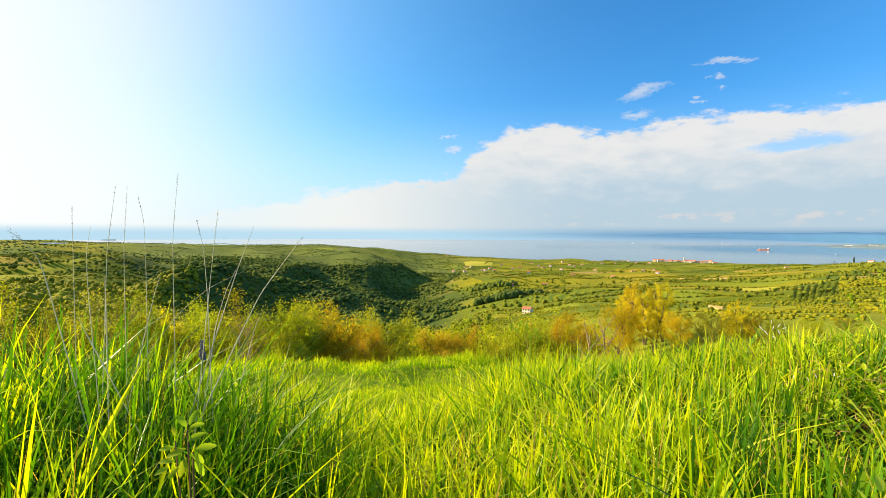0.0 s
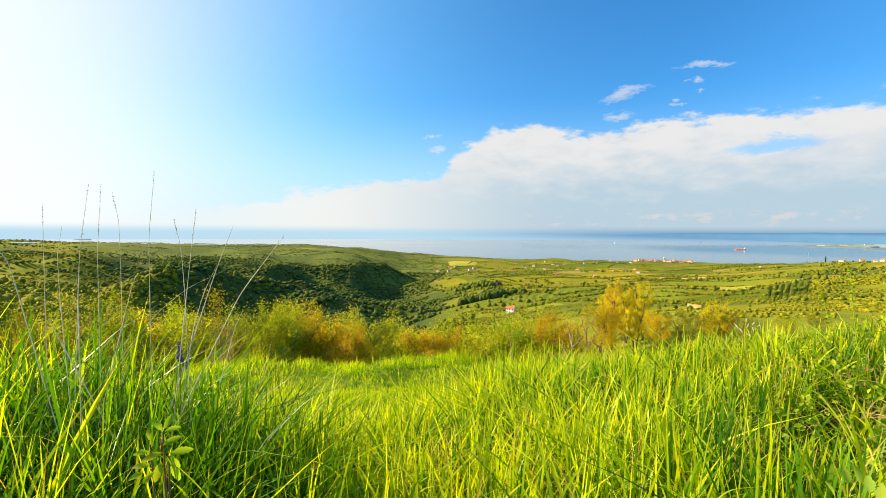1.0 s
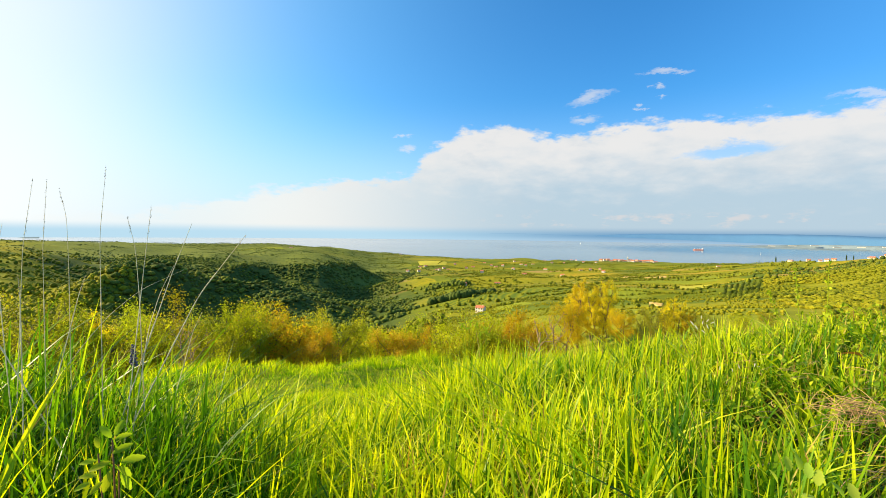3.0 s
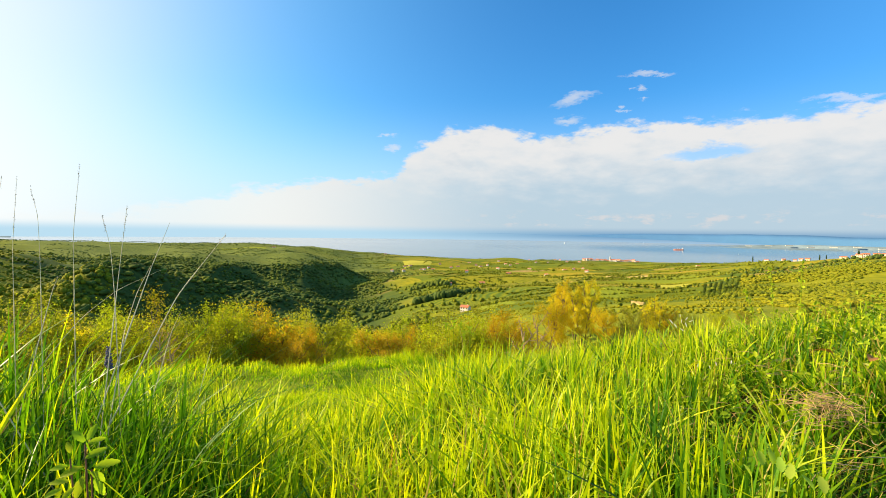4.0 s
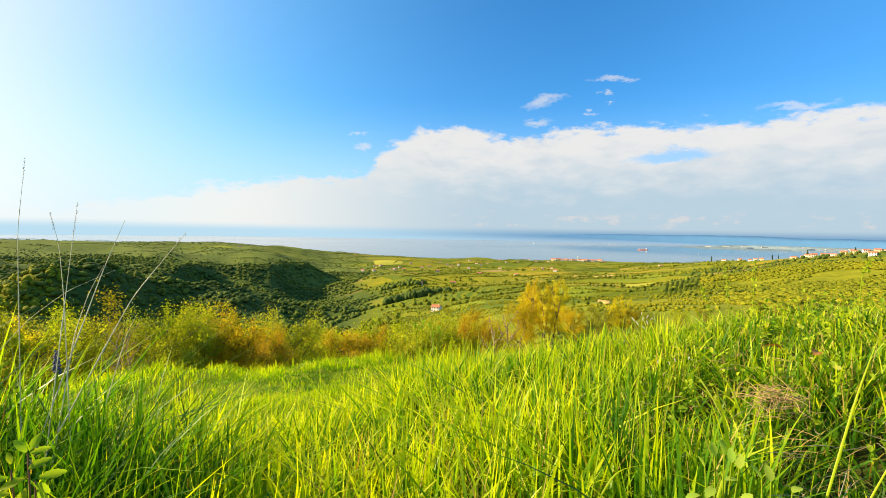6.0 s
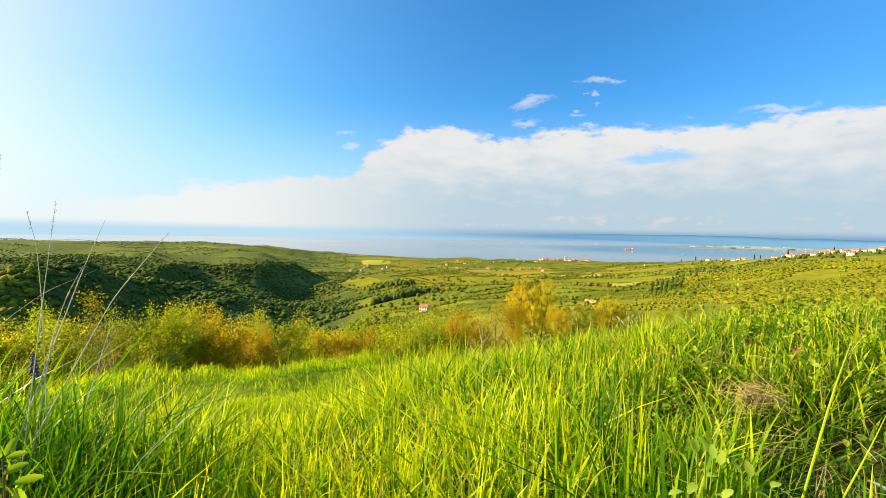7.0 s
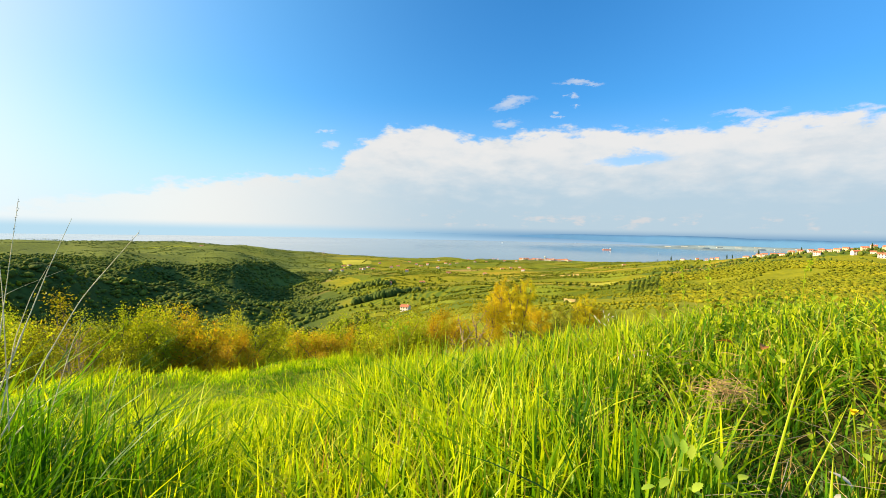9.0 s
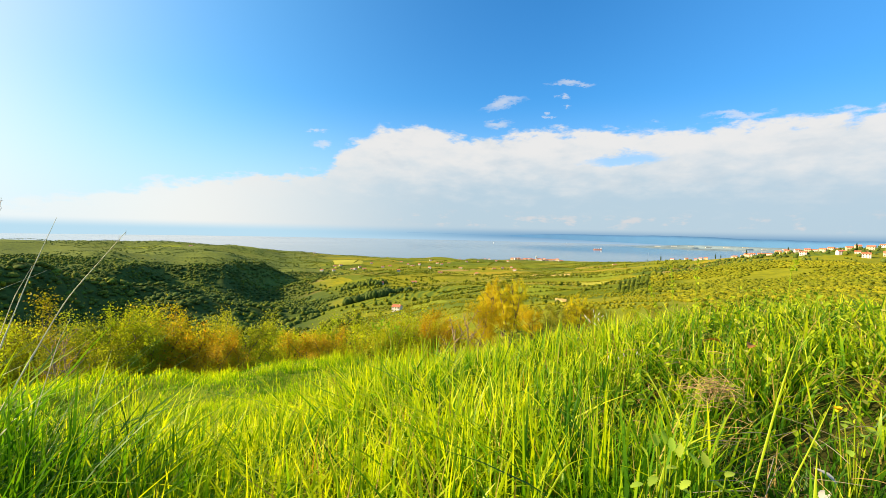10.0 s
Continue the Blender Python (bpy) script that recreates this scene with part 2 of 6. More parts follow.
def ground_material():
    mat, n, out = material("hillside_ground")
    spot = n.add("ShaderNodeNewGeometry").outputs["Position"]
    wide, fine = n.noise(spot, 0.012, 4.0), n.noise(spot, 0.25, 6.0, 0.65)
    warp = n.add("ShaderNodeVectorMath", operation="ADD")
    n.link(spot, warp.inputs[0])
    shift = n.add("ShaderNodeVectorMath", operation="SCALE")
    n.link(n.noise(spot, 0.01, 2.0, out=1), shift.inputs[0])
    shift.inputs["Scale"].default_value = 60.0
    n.link(shift.outputs[0], warp.inputs[1])
    turned = n.add("ShaderNodeMapping")
    n.link(warp.outputs[0], turned.inputs[0])
    turned.inputs["Rotation"].default_value = (0, 0, 0.5)
    turned.inputs["Scale"].default_value = (1 / 85, 1 / 42, 0.0)
    plots = n.add("ShaderNodeTexVoronoi", voronoi_dimensions="2D")
    n.link(turned.outputs[0], plots.inputs["Vector"])
    plots.inputs["Scale"].default_value = 1.0
    tone = n.add("ShaderNodeSeparateColor")
    n.link(plots.outputs["Color"], tone.inputs[0])
    field = n.ramp(tone.outputs[0], (0.0, (0.12, 0.145, 0.008)), (0.25, (0.18, 0.195, 0.009)), (0.5, (0.24, 0.235, 0.01)), (0.7, (0.31, 0.265, 0.012)), (0.85, (0.4, 0.285, 0.02)),
                   (1.0, (0.4, 0.26, 0.09)))
    rows = n.add("ShaderNodeTexWave", bands_direction="X")
    n.link(turned.outputs[0], rows.inputs["Vector"])
    rows.inputs["Scale"].default_value, rows.inputs["Distortion"].default_value = 5.0, 0.4
    striped = n.mix(n.math("MULTIPLY", rows.outputs["Fac"], n.math("GREATER_THAN", tone.outputs[1], 0.72)), field, (0.07, 0.12, 0.02))
    rough = n.mix(n.step(fine, 0.4, 0.62), striped, n.mix(0.6, striped, (0.1, 0.14, 0.012)))
    scrub = n.ramp(n.noise(spot, 0.08, 6.0, 0.7), (0.3, (0.12, 0.15, 0.01)), (0.55, (0.23, 0.25, 0.018)), (0.75, (0.32, 0.31, 0.03)))
    away = n.add("ShaderNodeVectorMath", operation="LENGTH")
    n.link(spot, away.inputs[0])
    far = n.step(away.outputs["Value"], 90.0, 200.0)
    axes = n.add("ShaderNodeSeparateXYZ")
    n.link(spot, axes.inputs[0])
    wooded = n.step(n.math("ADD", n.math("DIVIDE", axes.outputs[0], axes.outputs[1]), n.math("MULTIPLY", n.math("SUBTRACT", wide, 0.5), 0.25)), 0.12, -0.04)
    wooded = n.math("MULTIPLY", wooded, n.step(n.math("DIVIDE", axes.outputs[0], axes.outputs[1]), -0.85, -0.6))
    col = n.mix(n.math("MULTIPLY", far, n.step(wide, 0.3, 0.42)), scrub, rough)
    # past 480 m the wood floor turns paler, haze put into its colour
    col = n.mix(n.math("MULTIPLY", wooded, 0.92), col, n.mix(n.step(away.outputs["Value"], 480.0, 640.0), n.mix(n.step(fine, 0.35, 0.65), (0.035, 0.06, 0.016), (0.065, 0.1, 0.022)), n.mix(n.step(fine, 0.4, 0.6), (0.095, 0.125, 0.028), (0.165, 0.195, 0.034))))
    village_side = n.step(n.math("ADD", n.math("DIVIDE", axes.outputs[0], axes.outputs[1]), n.math("MULTIPLY", n.math("SUBTRACT", wide, 0.5), 0.5)), 0.86, 1.08)
    shrubby = n.ramp(n.noise(spot, 0.16, 7.0, 0.7), (0.32, (0.15, 0.165, 0.01)), (0.55, (0.235, 0.235, 0.012)), (0.72, (0.32, 0.29, 0.016)))
    sun_side = n.step(n.math("DIVIDE", axes.outputs[0], axes.outputs[1]), -0.52, -0.68)
    col = n.mix(n.math("MULTIPLY", n.math("MAXIMUM", village_side, sun_side), n.step(away.outputs["Value"], 420.0, 330.0)), col, shrubby)
    soil = n.ramp(n.noise(spot, 14.0, 8.0, 0.7), (0.3, (0.02, 0.022, 0.006)), (0.55, (0.055, 0.06, 0.012)), (0.75, (0.12, 0.09, 0.04)))
    turf = n.ramp(n.noise(spot, 3.0, 8.0, 0.75), (0.3, (0.07, 0.11, 0.01)), (0.6, (0.17, 0.22, 0.008)), (0.8, (0.26, 0.28, 0.012)))
    near = n.mix(n.step(away.outputs["Value"], 2.0, 7.0), soil, turf)
    col = n.mix(n.step(away.outputs["Value"], 24.0, 60.0), near, col)
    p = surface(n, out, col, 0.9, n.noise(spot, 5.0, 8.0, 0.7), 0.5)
    p.inputs["Specular IOR Level"].default_value = 0.035
    return mat


def water_material():
    mat, n, out = material("sea_water")
    spot = n.add("ShaderNodeNewGeometry").outputs["Position"]
    calm = n.noise(spot, 0.0016, 4.0, 0.6)
    small = n.noise(spot, 0.09, 5.0, 0.6)
    col = n.ramp(calm, (0.3, (0.1, 0.18, 0.255)), (0.7, (0.13, 0.215, 0.285)))
    p = surface(n, out, col, n.math("ADD", 0.04, n.math("MULTIPLY", calm, 0.08)), small, 0.05, gap=0.12)
    p.inputs["Specular IOR Level"].default_value = 0.035
    return mat


GRASS = blades("grass_blades", 0.45, 0.2)
LOW_GRASS = blades("low_grass_blades", 0.5, 0.04)
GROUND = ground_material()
WATER = water_material()
BARK = plain("bark", (0.13, 0.09, 0.06), 0.9, 14.0, 0.4, 0.6)
BARK_PALE = plain("pale_bark", (0.3, 0.21, 0.12), 0.9, 14.0, 0.3, 0.6)
STRAW = plain("dry_straw", (0.8, 0.64, 0.4), 0.75, 60.0, 0.35, 0.0)
STRAW_DARK = plain("dry_seed_head", (0.34, 0.24, 0.14), 0.85, 90.0, 0.35, 0.0)
LEAF_LIME = leafy("lime_leaves", (0.31, 0.35, 0.014), (0.43, 0.46, 0.02), (0.46, 0.41, 0.03), 0.1, through=0.5, spread=0.03)
LEAF_OLIVE = leafy("olive_leaves", (0.19, 0.2, 0.012), (0.32, 0.31, 0.018), (0.4, 0.29, 0.03), 0.12, through=0.5, spread=0.04)
LEAF_GOLD = leafy("golden_leaves", (0.52, 0.43, 0.015), (0.7, 0.57, 0.025), (0.62, 0.42, 0.02), 0.12, through=0.5, spread=0.02)
LEAF_AMBER = leafy("amber_leaves", (0.4, 0.36, 0.012), (0.56, 0.46, 0.014), (0.58, 0.32, 0.016), 0.2, through=0.5, spread=0.03)
LEAF_RUST = leafy("rusty_leaves", (0.45, 0.28, 0.012), (0.57, 0.37, 0.016), (0.48, 0.4, 0.03), 0.3, through=0.5, spread=0.03)
LEAF_WOOD = leafy("woodland_leaves", (0.085, 0.13, 0.018), (0.24, 0.29, 0.023), (0.3, 0.31, 0.026), 0.12, through=0.18, rough=0.8, dark_patch=(0.042, 0.072, 0.019))
LEAF_SUNNY = leafy("hillside_leaves", (0.25, 0.24, 0.01), (0.36, 0.33, 0.013), (0.36, 0.3, 0.02), 0.08, through=0.25, rough=0.8, dark_patch=(0.12, 0.16, 0.01))
LEAF_SCRUB = leafy("scrub_leaves", (0.13, 0.17, 0.012), (0.28, 0.31, 0.016), (0.34, 0.3, 0.03), 0.15, through=0.28, rough=0.8)
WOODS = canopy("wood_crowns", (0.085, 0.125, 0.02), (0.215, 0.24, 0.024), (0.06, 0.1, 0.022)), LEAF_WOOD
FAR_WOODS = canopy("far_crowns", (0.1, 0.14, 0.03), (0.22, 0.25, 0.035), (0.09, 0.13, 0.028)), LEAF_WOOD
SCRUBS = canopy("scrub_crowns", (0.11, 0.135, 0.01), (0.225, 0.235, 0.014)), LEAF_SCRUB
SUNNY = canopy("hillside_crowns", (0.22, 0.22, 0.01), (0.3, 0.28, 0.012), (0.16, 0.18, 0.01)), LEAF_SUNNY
BLOSSOM = leafy("white_blossom", (0.55, 0.52, 0.42), (0.8, 0.78, 0.7), (0.3, 0.36, 0.08), 0.3, through=0.3, glow=0.9)
HERB = leafy("herb_leaves", (0.12, 0.22, 0.01), (0.42, 0.48, 0.02), (0.44, 0.42, 0.1), 0.03, through=0.35)
LEAF_CYPRESS = leafy("cypress_leaves", (0.03, 0.06, 0.01), (0.07, 0.11, 0.02), through=0.15, rough=0.8)
SHOOT = leafy("shoot_leaves", (0.26, 0.38, 0.02), (0.5, 0.56, 0.03), through=0.5, spread=0.04)
TOOTHED = leafy("toothed_leaves", (0.34, 0.48, 0.05), (0.5, 0.62, 0.09), through=0.45, spread=0.03)
RED_STALK = plain("reddish_stalk", (0.22, 0.1, 0.05), 0.6, 120.0, 0.3, 0.0)
HAY = plain("reddish_hay", (0.48, 0.3, 0.13), 0.8, 90.0, 0.35, 0.0)
TWIG = plain("weathered_twig", (0.33, 0.27, 0.2), 0.85, 90.0, 0.4, 0.0)
DEAD_LEAF = leafy("dead_leaf", (0.42, 0.18, 0.05), (0.55, 0.26, 0.08), through=0.3, glow=0.8)
BLEACHED = leafy("bleached_leaf", (0.5, 0.46, 0.4), (0.68, 0.64, 0.56), through=0.2, glow=0.8)
BLUE_BUD = plain("blue_grey_bud", (0.09, 0.09, 0.14), 0.6, 200.0, 0.3, 0.0)
YELLOW = leafy("yellow_petals", (0.75, 0.5, 0.01), (0.85, 0.62, 0.02), through=0.25, glow=0.8)
PLASTER = plain("white_plaster", (0.72, 0.66, 0.6), 0.8, 2.0, 0.1)
PLASTER_WARM = plain("ochre_plaster", (0.72, 0.52, 0.32), 0.8, 2.0, 0.12)
ROOF = plain("red_clay_roof", (0.5, 0.16, 0.08), 0.8, 3.0, 0.3, 0.5)
STONE = plain("pale_stone", (0.6, 0.56, 0.48), 0.85, 1.5, 0.2)
DARK_GLASS = plain("window_glass", (0.05, 0.06, 0.07), 0.12, 2.0, 0.2, 0.0)
WOOD = plain("painted_wood", (0.2, 0.13, 0.08), 0.6, 6.0, 0.3)
HULL_RED = plain("red_hull_paint", (0.6, 0.25, 0.19), 0.5, 0.2, 0.15)
SHIP_WHITE = plain("white_ship_paint", (0.8, 0.8, 0.78), 0.5, 0.2, 0.08)
SAIL = plain("sail_cloth", (0.85, 0.85, 0.82), 0.8, 0.5, 0.06)
SHEETING = plain("greenhouse_sheeting", (0.82, 0.82, 0.8), 0.4, 0.5, 0.1)
# blue haze of the distance put into the hills' base colour
FAR_HILL = plain("far_hills_hazed", (0.09, 0.21, 0.38), 0.95, 0.01, 0.08, 0.0, gloss=0.0)
FAR_SHORE = plain("far_shore", (0.2, 0.26, 0.28), 0.95, 0.02, 0.35, 0.0, gloss=0.0)


# ---- shapes ----
def lattice(x, y, seed=0):
    """Smooth noise between -1 and 1 over the plan, one cell a unit."""
    xi, yi = np.floor(x).astype(np.int64), np.floor(y).astype(np.int64)
    u, v = x - xi, y - yi
    u, v = u * u * (3 - 2 * u), v * v * (3 - 2 * v)

    def rnd(i, j):
        k = (i * 374761393 + j * 668265263 + seed * 974634777) & 0x7FFFFFFF
        k = ((k ^ (k >> 13)) * 1274126177) & 0x7FFFFFFF
        return ((k ^ (k >> 16)) & 0xFFFF) / 32767.5 - 1
    return (rnd(xi, yi) * (1 - u) + rnd(xi + 1, yi) * u) * (1 - v) + (rnd(xi, yi + 1) * (1 - u) + rnd(xi + 1, yi + 1) * u) * v


def rolling(x, y, size, octaves=3, seed=0):
    total, gain = 0.0, 1.0
    for k in range(octaves):
        total = total + gain * lattice(x / size + 17.3 * k, y / size - 9.1 * k, seed + k)
        size, gain = size / 2.1, gain * 0.5
    return total


def smooth(v, low, high):
    t = np.clip((v - low) / (high - low), 0, 1)
    return t * t * (3 - 2 * t)


SEA = -85.0
BEARINGS = np.array([-120, -45, -25, -12, -3, 8, 20, 32, 45, 52, 60, 120.0])
RANGES = np.array([60, 150, 260, 400, 520, 850, 1250.0])
RELIEF = np.array([   # height of the land under the eye, one row a bearing
    (-8, -12, -22, -26, -26, -26, -20),
    (-10, -15, -24, -30, -31, -29, -23),
    (-16, -32, -46, -48, -46, -38, -39),
    (-18, -36, -52, -60, -58, -47, -47),
    (-18, -37, -58, -76, -72, -60, -58),
    (-16, -32, -48, -54, -57, -66, -70),
    (-12.5, -26, -36, -46, -53, -67, -75),
    (-10, -22, -32, -42, -48, -62, -74),
    (-9, -18, -25, -30, -31, -38, -70),
    (-8, -15, -19, -15, -12, -40, -70),
    (-7, -13, -14, -8, -3, -25, -60),
    (-6, -10, -10, -8, -8, -30, -60.0)])


def spline(values, at, points):
    """Catmull-Rom through values (last axis) given at points, for an array of places."""
    at = np.clip(at, points[0], points[-1])
    i = np.clip(np.searchsorted(points, at, "right") - 1, 0, len(points) - 2)
    t = (at - points[i]) / (points[i + 1] - points[i])
    return i, t * t * (3 - 2 * t) * 0.5 + t * 0.5


# wooded spurs that come down into the valley: bearings, and how high their crests stand over the horizon, in degrees
NEAR_SPUR = ((-37, -32.5, -29.7, -27, -24, -21, -18, -14, -11, -7.7, -4, 0), (-8, -6.1, -4.5, -4.1, -4.8, -5.3, -6.5, -7.6, -8.7, -10.4, -11.8, -14))
FAR_SPUR = ((-30, -25, -21, -18, -14, -11, -8.4, -5.5, -4, -1.2, 1.8, 4.5), (-5.5, -4.1, -4.4, -4.7, -4.8, -4.1, -3.8, -4.1, -5.2, -6.3, -7.1, -9.5))


def spur(az, r, line, crest, front, back):
    """Height of a ridge with its crest at that range, falling off to both sides."""
    top = crest * np.tan(np.radians(np.interp(az, *line)))
    off = r - crest
    return EYE + top - np.where(off < 0, front, back) * (np.sqrt(off * off + 144) - 12)


def over(a, b):
    """The higher of two heights, with a rounded foot."""
    return (a + b + np.sqrt((a - b) ** 2 + 9)) / 2


def ground(x, y):
    """Height of the ground at places of the plan."""
    x, y = np.asarray(x, float), np.asarray(y, float)
    r = np.hypot(x, y)
    az = np.degrees(np.arctan2(x, y))
    i, u = spline(RELIEF, az, BEARINGS)
    j, v = spline(RELIEF, np.maximum(r, 60), RANGES)
    far = (RELIEF[i, j] * (1 - u) + RELIEF[i + 1, j] * u) * (1 - v) + (RELIEF[i, j + 1] * (1 - u) + RELIEF[i + 1, j + 1] * u) * v
    far = far + EYE
    far = far + rolling(x, y, 110.0, 3, 5) * 4.2 * smooth(r, 120, 360)
    far = far + rolling(x, y, 75.0, 2, 6) * 4.0 * smooth(r, 200, 300) * smooth(r, 700, 500) * smooth(az, 8, -8) - 6 * np.exp(-(((az + 1) / 6) ** 2 + ((r - 420) / 130) ** 2))
    far = over(far, spur(az, r, NEAR_SPUR, np.interp(az, (-38, -30, -16, 0), (235, 262, 350, 470)) + 22 * rolling(az, 0 * az, 5.0, 2, 71), 0.46, 0.34))
    far = over(far, spur(az, r, FAR_SPUR, np.interp(az, (-30, -14, -6, 4), (440, 540, 610, 690)) + 30 * rolling(az, 0 * az, 4.0, 2, 73), 0.36, 0.3))
    far = far + rolling(x * 1.4, y * 0.75, 62.0, 3, 91) * 7.0 * smooth(r, 225, 320) * smooth(r, 680, 540) * smooth(az, 6, -4)  # folds of the wooded slopes
    far = far + rolling(x * 0.8, y * 0.9, 105.0, 3, 95) * 8.0 * smooth(r, 600, 740) * smooth(r, 1190, 1040) * smooth(az, 5, -5)
    far = far + rolling(x, y, 60.0, 2, 97) * 4.0 * smooth(r, 200, 270) * smooth(r, 720, 560) * smooth(az, -26, -34)
    far = far + 9 * np.exp(-(((az + 17) / 4.5) ** 2 + ((r - 1190) / 90) ** 2))
    coast = 1400 + 60 * rolling(x, y, 300.0, 2, 9)
    far = far + (SEA - 12 - far) * smooth(r, coast - 130, coast + 90)
    plane = 0.12 * np.clip(x, -4, 9) - 0.235 * y
    plane = np.where(y < 0, -0.03 * y + 0.12 * np.clip(x, -4, 9), plane)
    plane = plane + rolling(x, y, 1.1, 2, 2) * 0.055 * smooth(r, 0.4, 1.2) + rolling(x, y, 3.0, 3, 3) * 0.24 * smooth(r, 4, 9) + rolling(x, y, 1.5, 2, 8) * 0.1 * smooth(r, 4, 8)
    # tussock on the sun's side, hollow before the eye, knoll on the other side
    plane = plane + 0.27 * np.exp(-(((x + 1.05) / 0.66) ** 2 + ((y - 0.95) / 0.55) ** 2))
    plane = plane - 0.16 * np.exp(-(((x + 0.2) / 1.1) ** 2 + ((y - 3.0) / 1.0) ** 2))
    plane = plane + 0.27 * np.exp(-(((x - 1.4) / 0.8) ** 2 + ((y - 1.2) / 0.72) ** 2))
    plane = plane + 0.13 * np.exp(-(((x - 0.3) / 0.36) ** 2 + ((y - 1.7) / 0.6) ** 2))
    # the near rise breaks off into the lower meadow
    plane = plane - np.interp(az, [-60, -30, -15, 2, 14, 30, 70], [0.7, 0.7, 0.7, 0.95, 1.0, 1.0, 0.9]) * smooth(r, 1.9, 6.5)
    plane = plane + 0.75 * np.exp(-((az + 17) / 13) ** 2) * smooth(r, 8, 19)
    edge = np.interp(az, [-60, -20, 0, 20, 34, 48, 65], [13, 16, 19, 12, 7.5, 4.5, 4.5])
    return plane + (far - plane) * smooth(r, edge, edge * 1.5 + 14)


def meet(az, el, start=180.0):
    """The place on the land at that bearing where it first comes up to that height over the horizon, in degrees."""
    r = np.linspace(start, 1300, 2600)
    s, c = math.sin(radians(az)), math.cos(radians(az))
    z = ground(r * s, r * c)
    up = np.degrees(np.arctan2(z - EYE, r))
    k = np.argmax(up >= el) if (up >= el).any() else int(np.argmax(up))
    return Vector((r[k] * s, r[k] * c, z[k]))


def mesh_of(name, verts, faces, mat, tone=None, smooth_shade=False):
    """A mesh from arrays; faces all of one size."""
    verts, faces = np.asarray(verts, np.float32), np.asarray(faces, np.int32)
    me = bpy.data.meshes.new(name)
    size = faces.shape[1]
    me.vertices.add(len(verts))
    me.vertices.foreach_set("co", verts.ravel())
    me.loops.add(faces.size)
    me.loops.foreach_set("vertex_index", faces.ravel())
    me.polygons.add(len(faces))
    me.polygons.foreach_set("loop_start", np.arange(0, faces.size, size, dtype=np.int32))
    me.polygons.foreach_set("loop_total", np.full(len(faces), size, np.int32))
    if smooth_shade:
        me.polygons.foreach_set("use_smooth", np.ones(len(faces), bool))
    if tone is not None:
        me.attributes.new("tone", "FLOAT", "POINT").data.foreach_set("value", np.asarray(tone, np.float32))
    me.materials.append(mat)
    me.update(calc_edges=True)
    return me


def part(name, data, mat=None, parent=None, label="", m=None):
    """Links a bmesh or mesh as one object, under a thing or a part."""
    if isinstance(data, bmesh.types.BMesh):
        me = bpy.data.meshes.new(name)
        data.to_mesh(me)
        data.free()
        me.materials.append(mat)
    else:
        me = data
    ob = new(name, me)
    if parent:
        ob.parent = parent
    if m is not None:
        ob.matrix_basis = m
    if label:
        tagged(ob, label)
    return ob


def again(ob, m):
    """A copy of a thing at the pose and scale of m alone."""
    return copy_thing(ob, m @ Matrix.Diagonal((*(1 / c for c in ob.scale), 1)))


def box(bm, size, at, turn=0.0, bevel=0.0):
    made = bmesh.ops.create_cube(bm, size=1.0, matrix=Matrix.Translation(at) @ Matrix.Rotation(turn, 4, "Z") @ Matrix.Diagonal((*size, 1)))
    if bevel:
        edges = {e for v in made["verts"] for e in v.link_edges}
        bmesh.ops.bevel(bm, geom=list(edges), offset=bevel, segments=1, affect="EDGES")
    return bm


def tubes(lines, sides=5):
    """Tapered tubes along lines of (points, radii), as vertices and quads."""
    verts, faces, base = [], [], 0
    ring = np.linspace(0, 2 * math.pi, sides, endpoint=False)
    for pts, rad in lines:
        pts, rad = np.asarray(pts, float), np.asarray(rad, float)
        ahead = np.gradient(pts, axis=0)
        ahead /= np.linalg.norm(ahead, axis=1)[:, None] + 1e-9
        side = np.cross(ahead, (0.31, 0.83, 0.46))
        side /= np.linalg.norm(side, axis=1)[:, None] + 1e-9
        up = np.cross(ahead, side)
        v = pts[:, None] + rad[:, None, None] * (np.cos(ring)[None, :, None] * side[:, None] + np.sin(ring)[None, :, None] * up[:, None])
        verts.append(v.reshape(-1, 3))
        k, s = np.meshgrid(np.arange(len(pts) - 1), np.arange(sides), indexing="ij")
        s2 = (s + 1) % sides
        q = np.stack([k * sides + s, k * sides + s2, (k + 1) * sides + s2, (k + 1) * sides + s], -1).reshape(-1, 4)
        faces.append(q + base)
        base += len(pts) * sides
    return np.concatenate(verts), np.concatenate(faces)


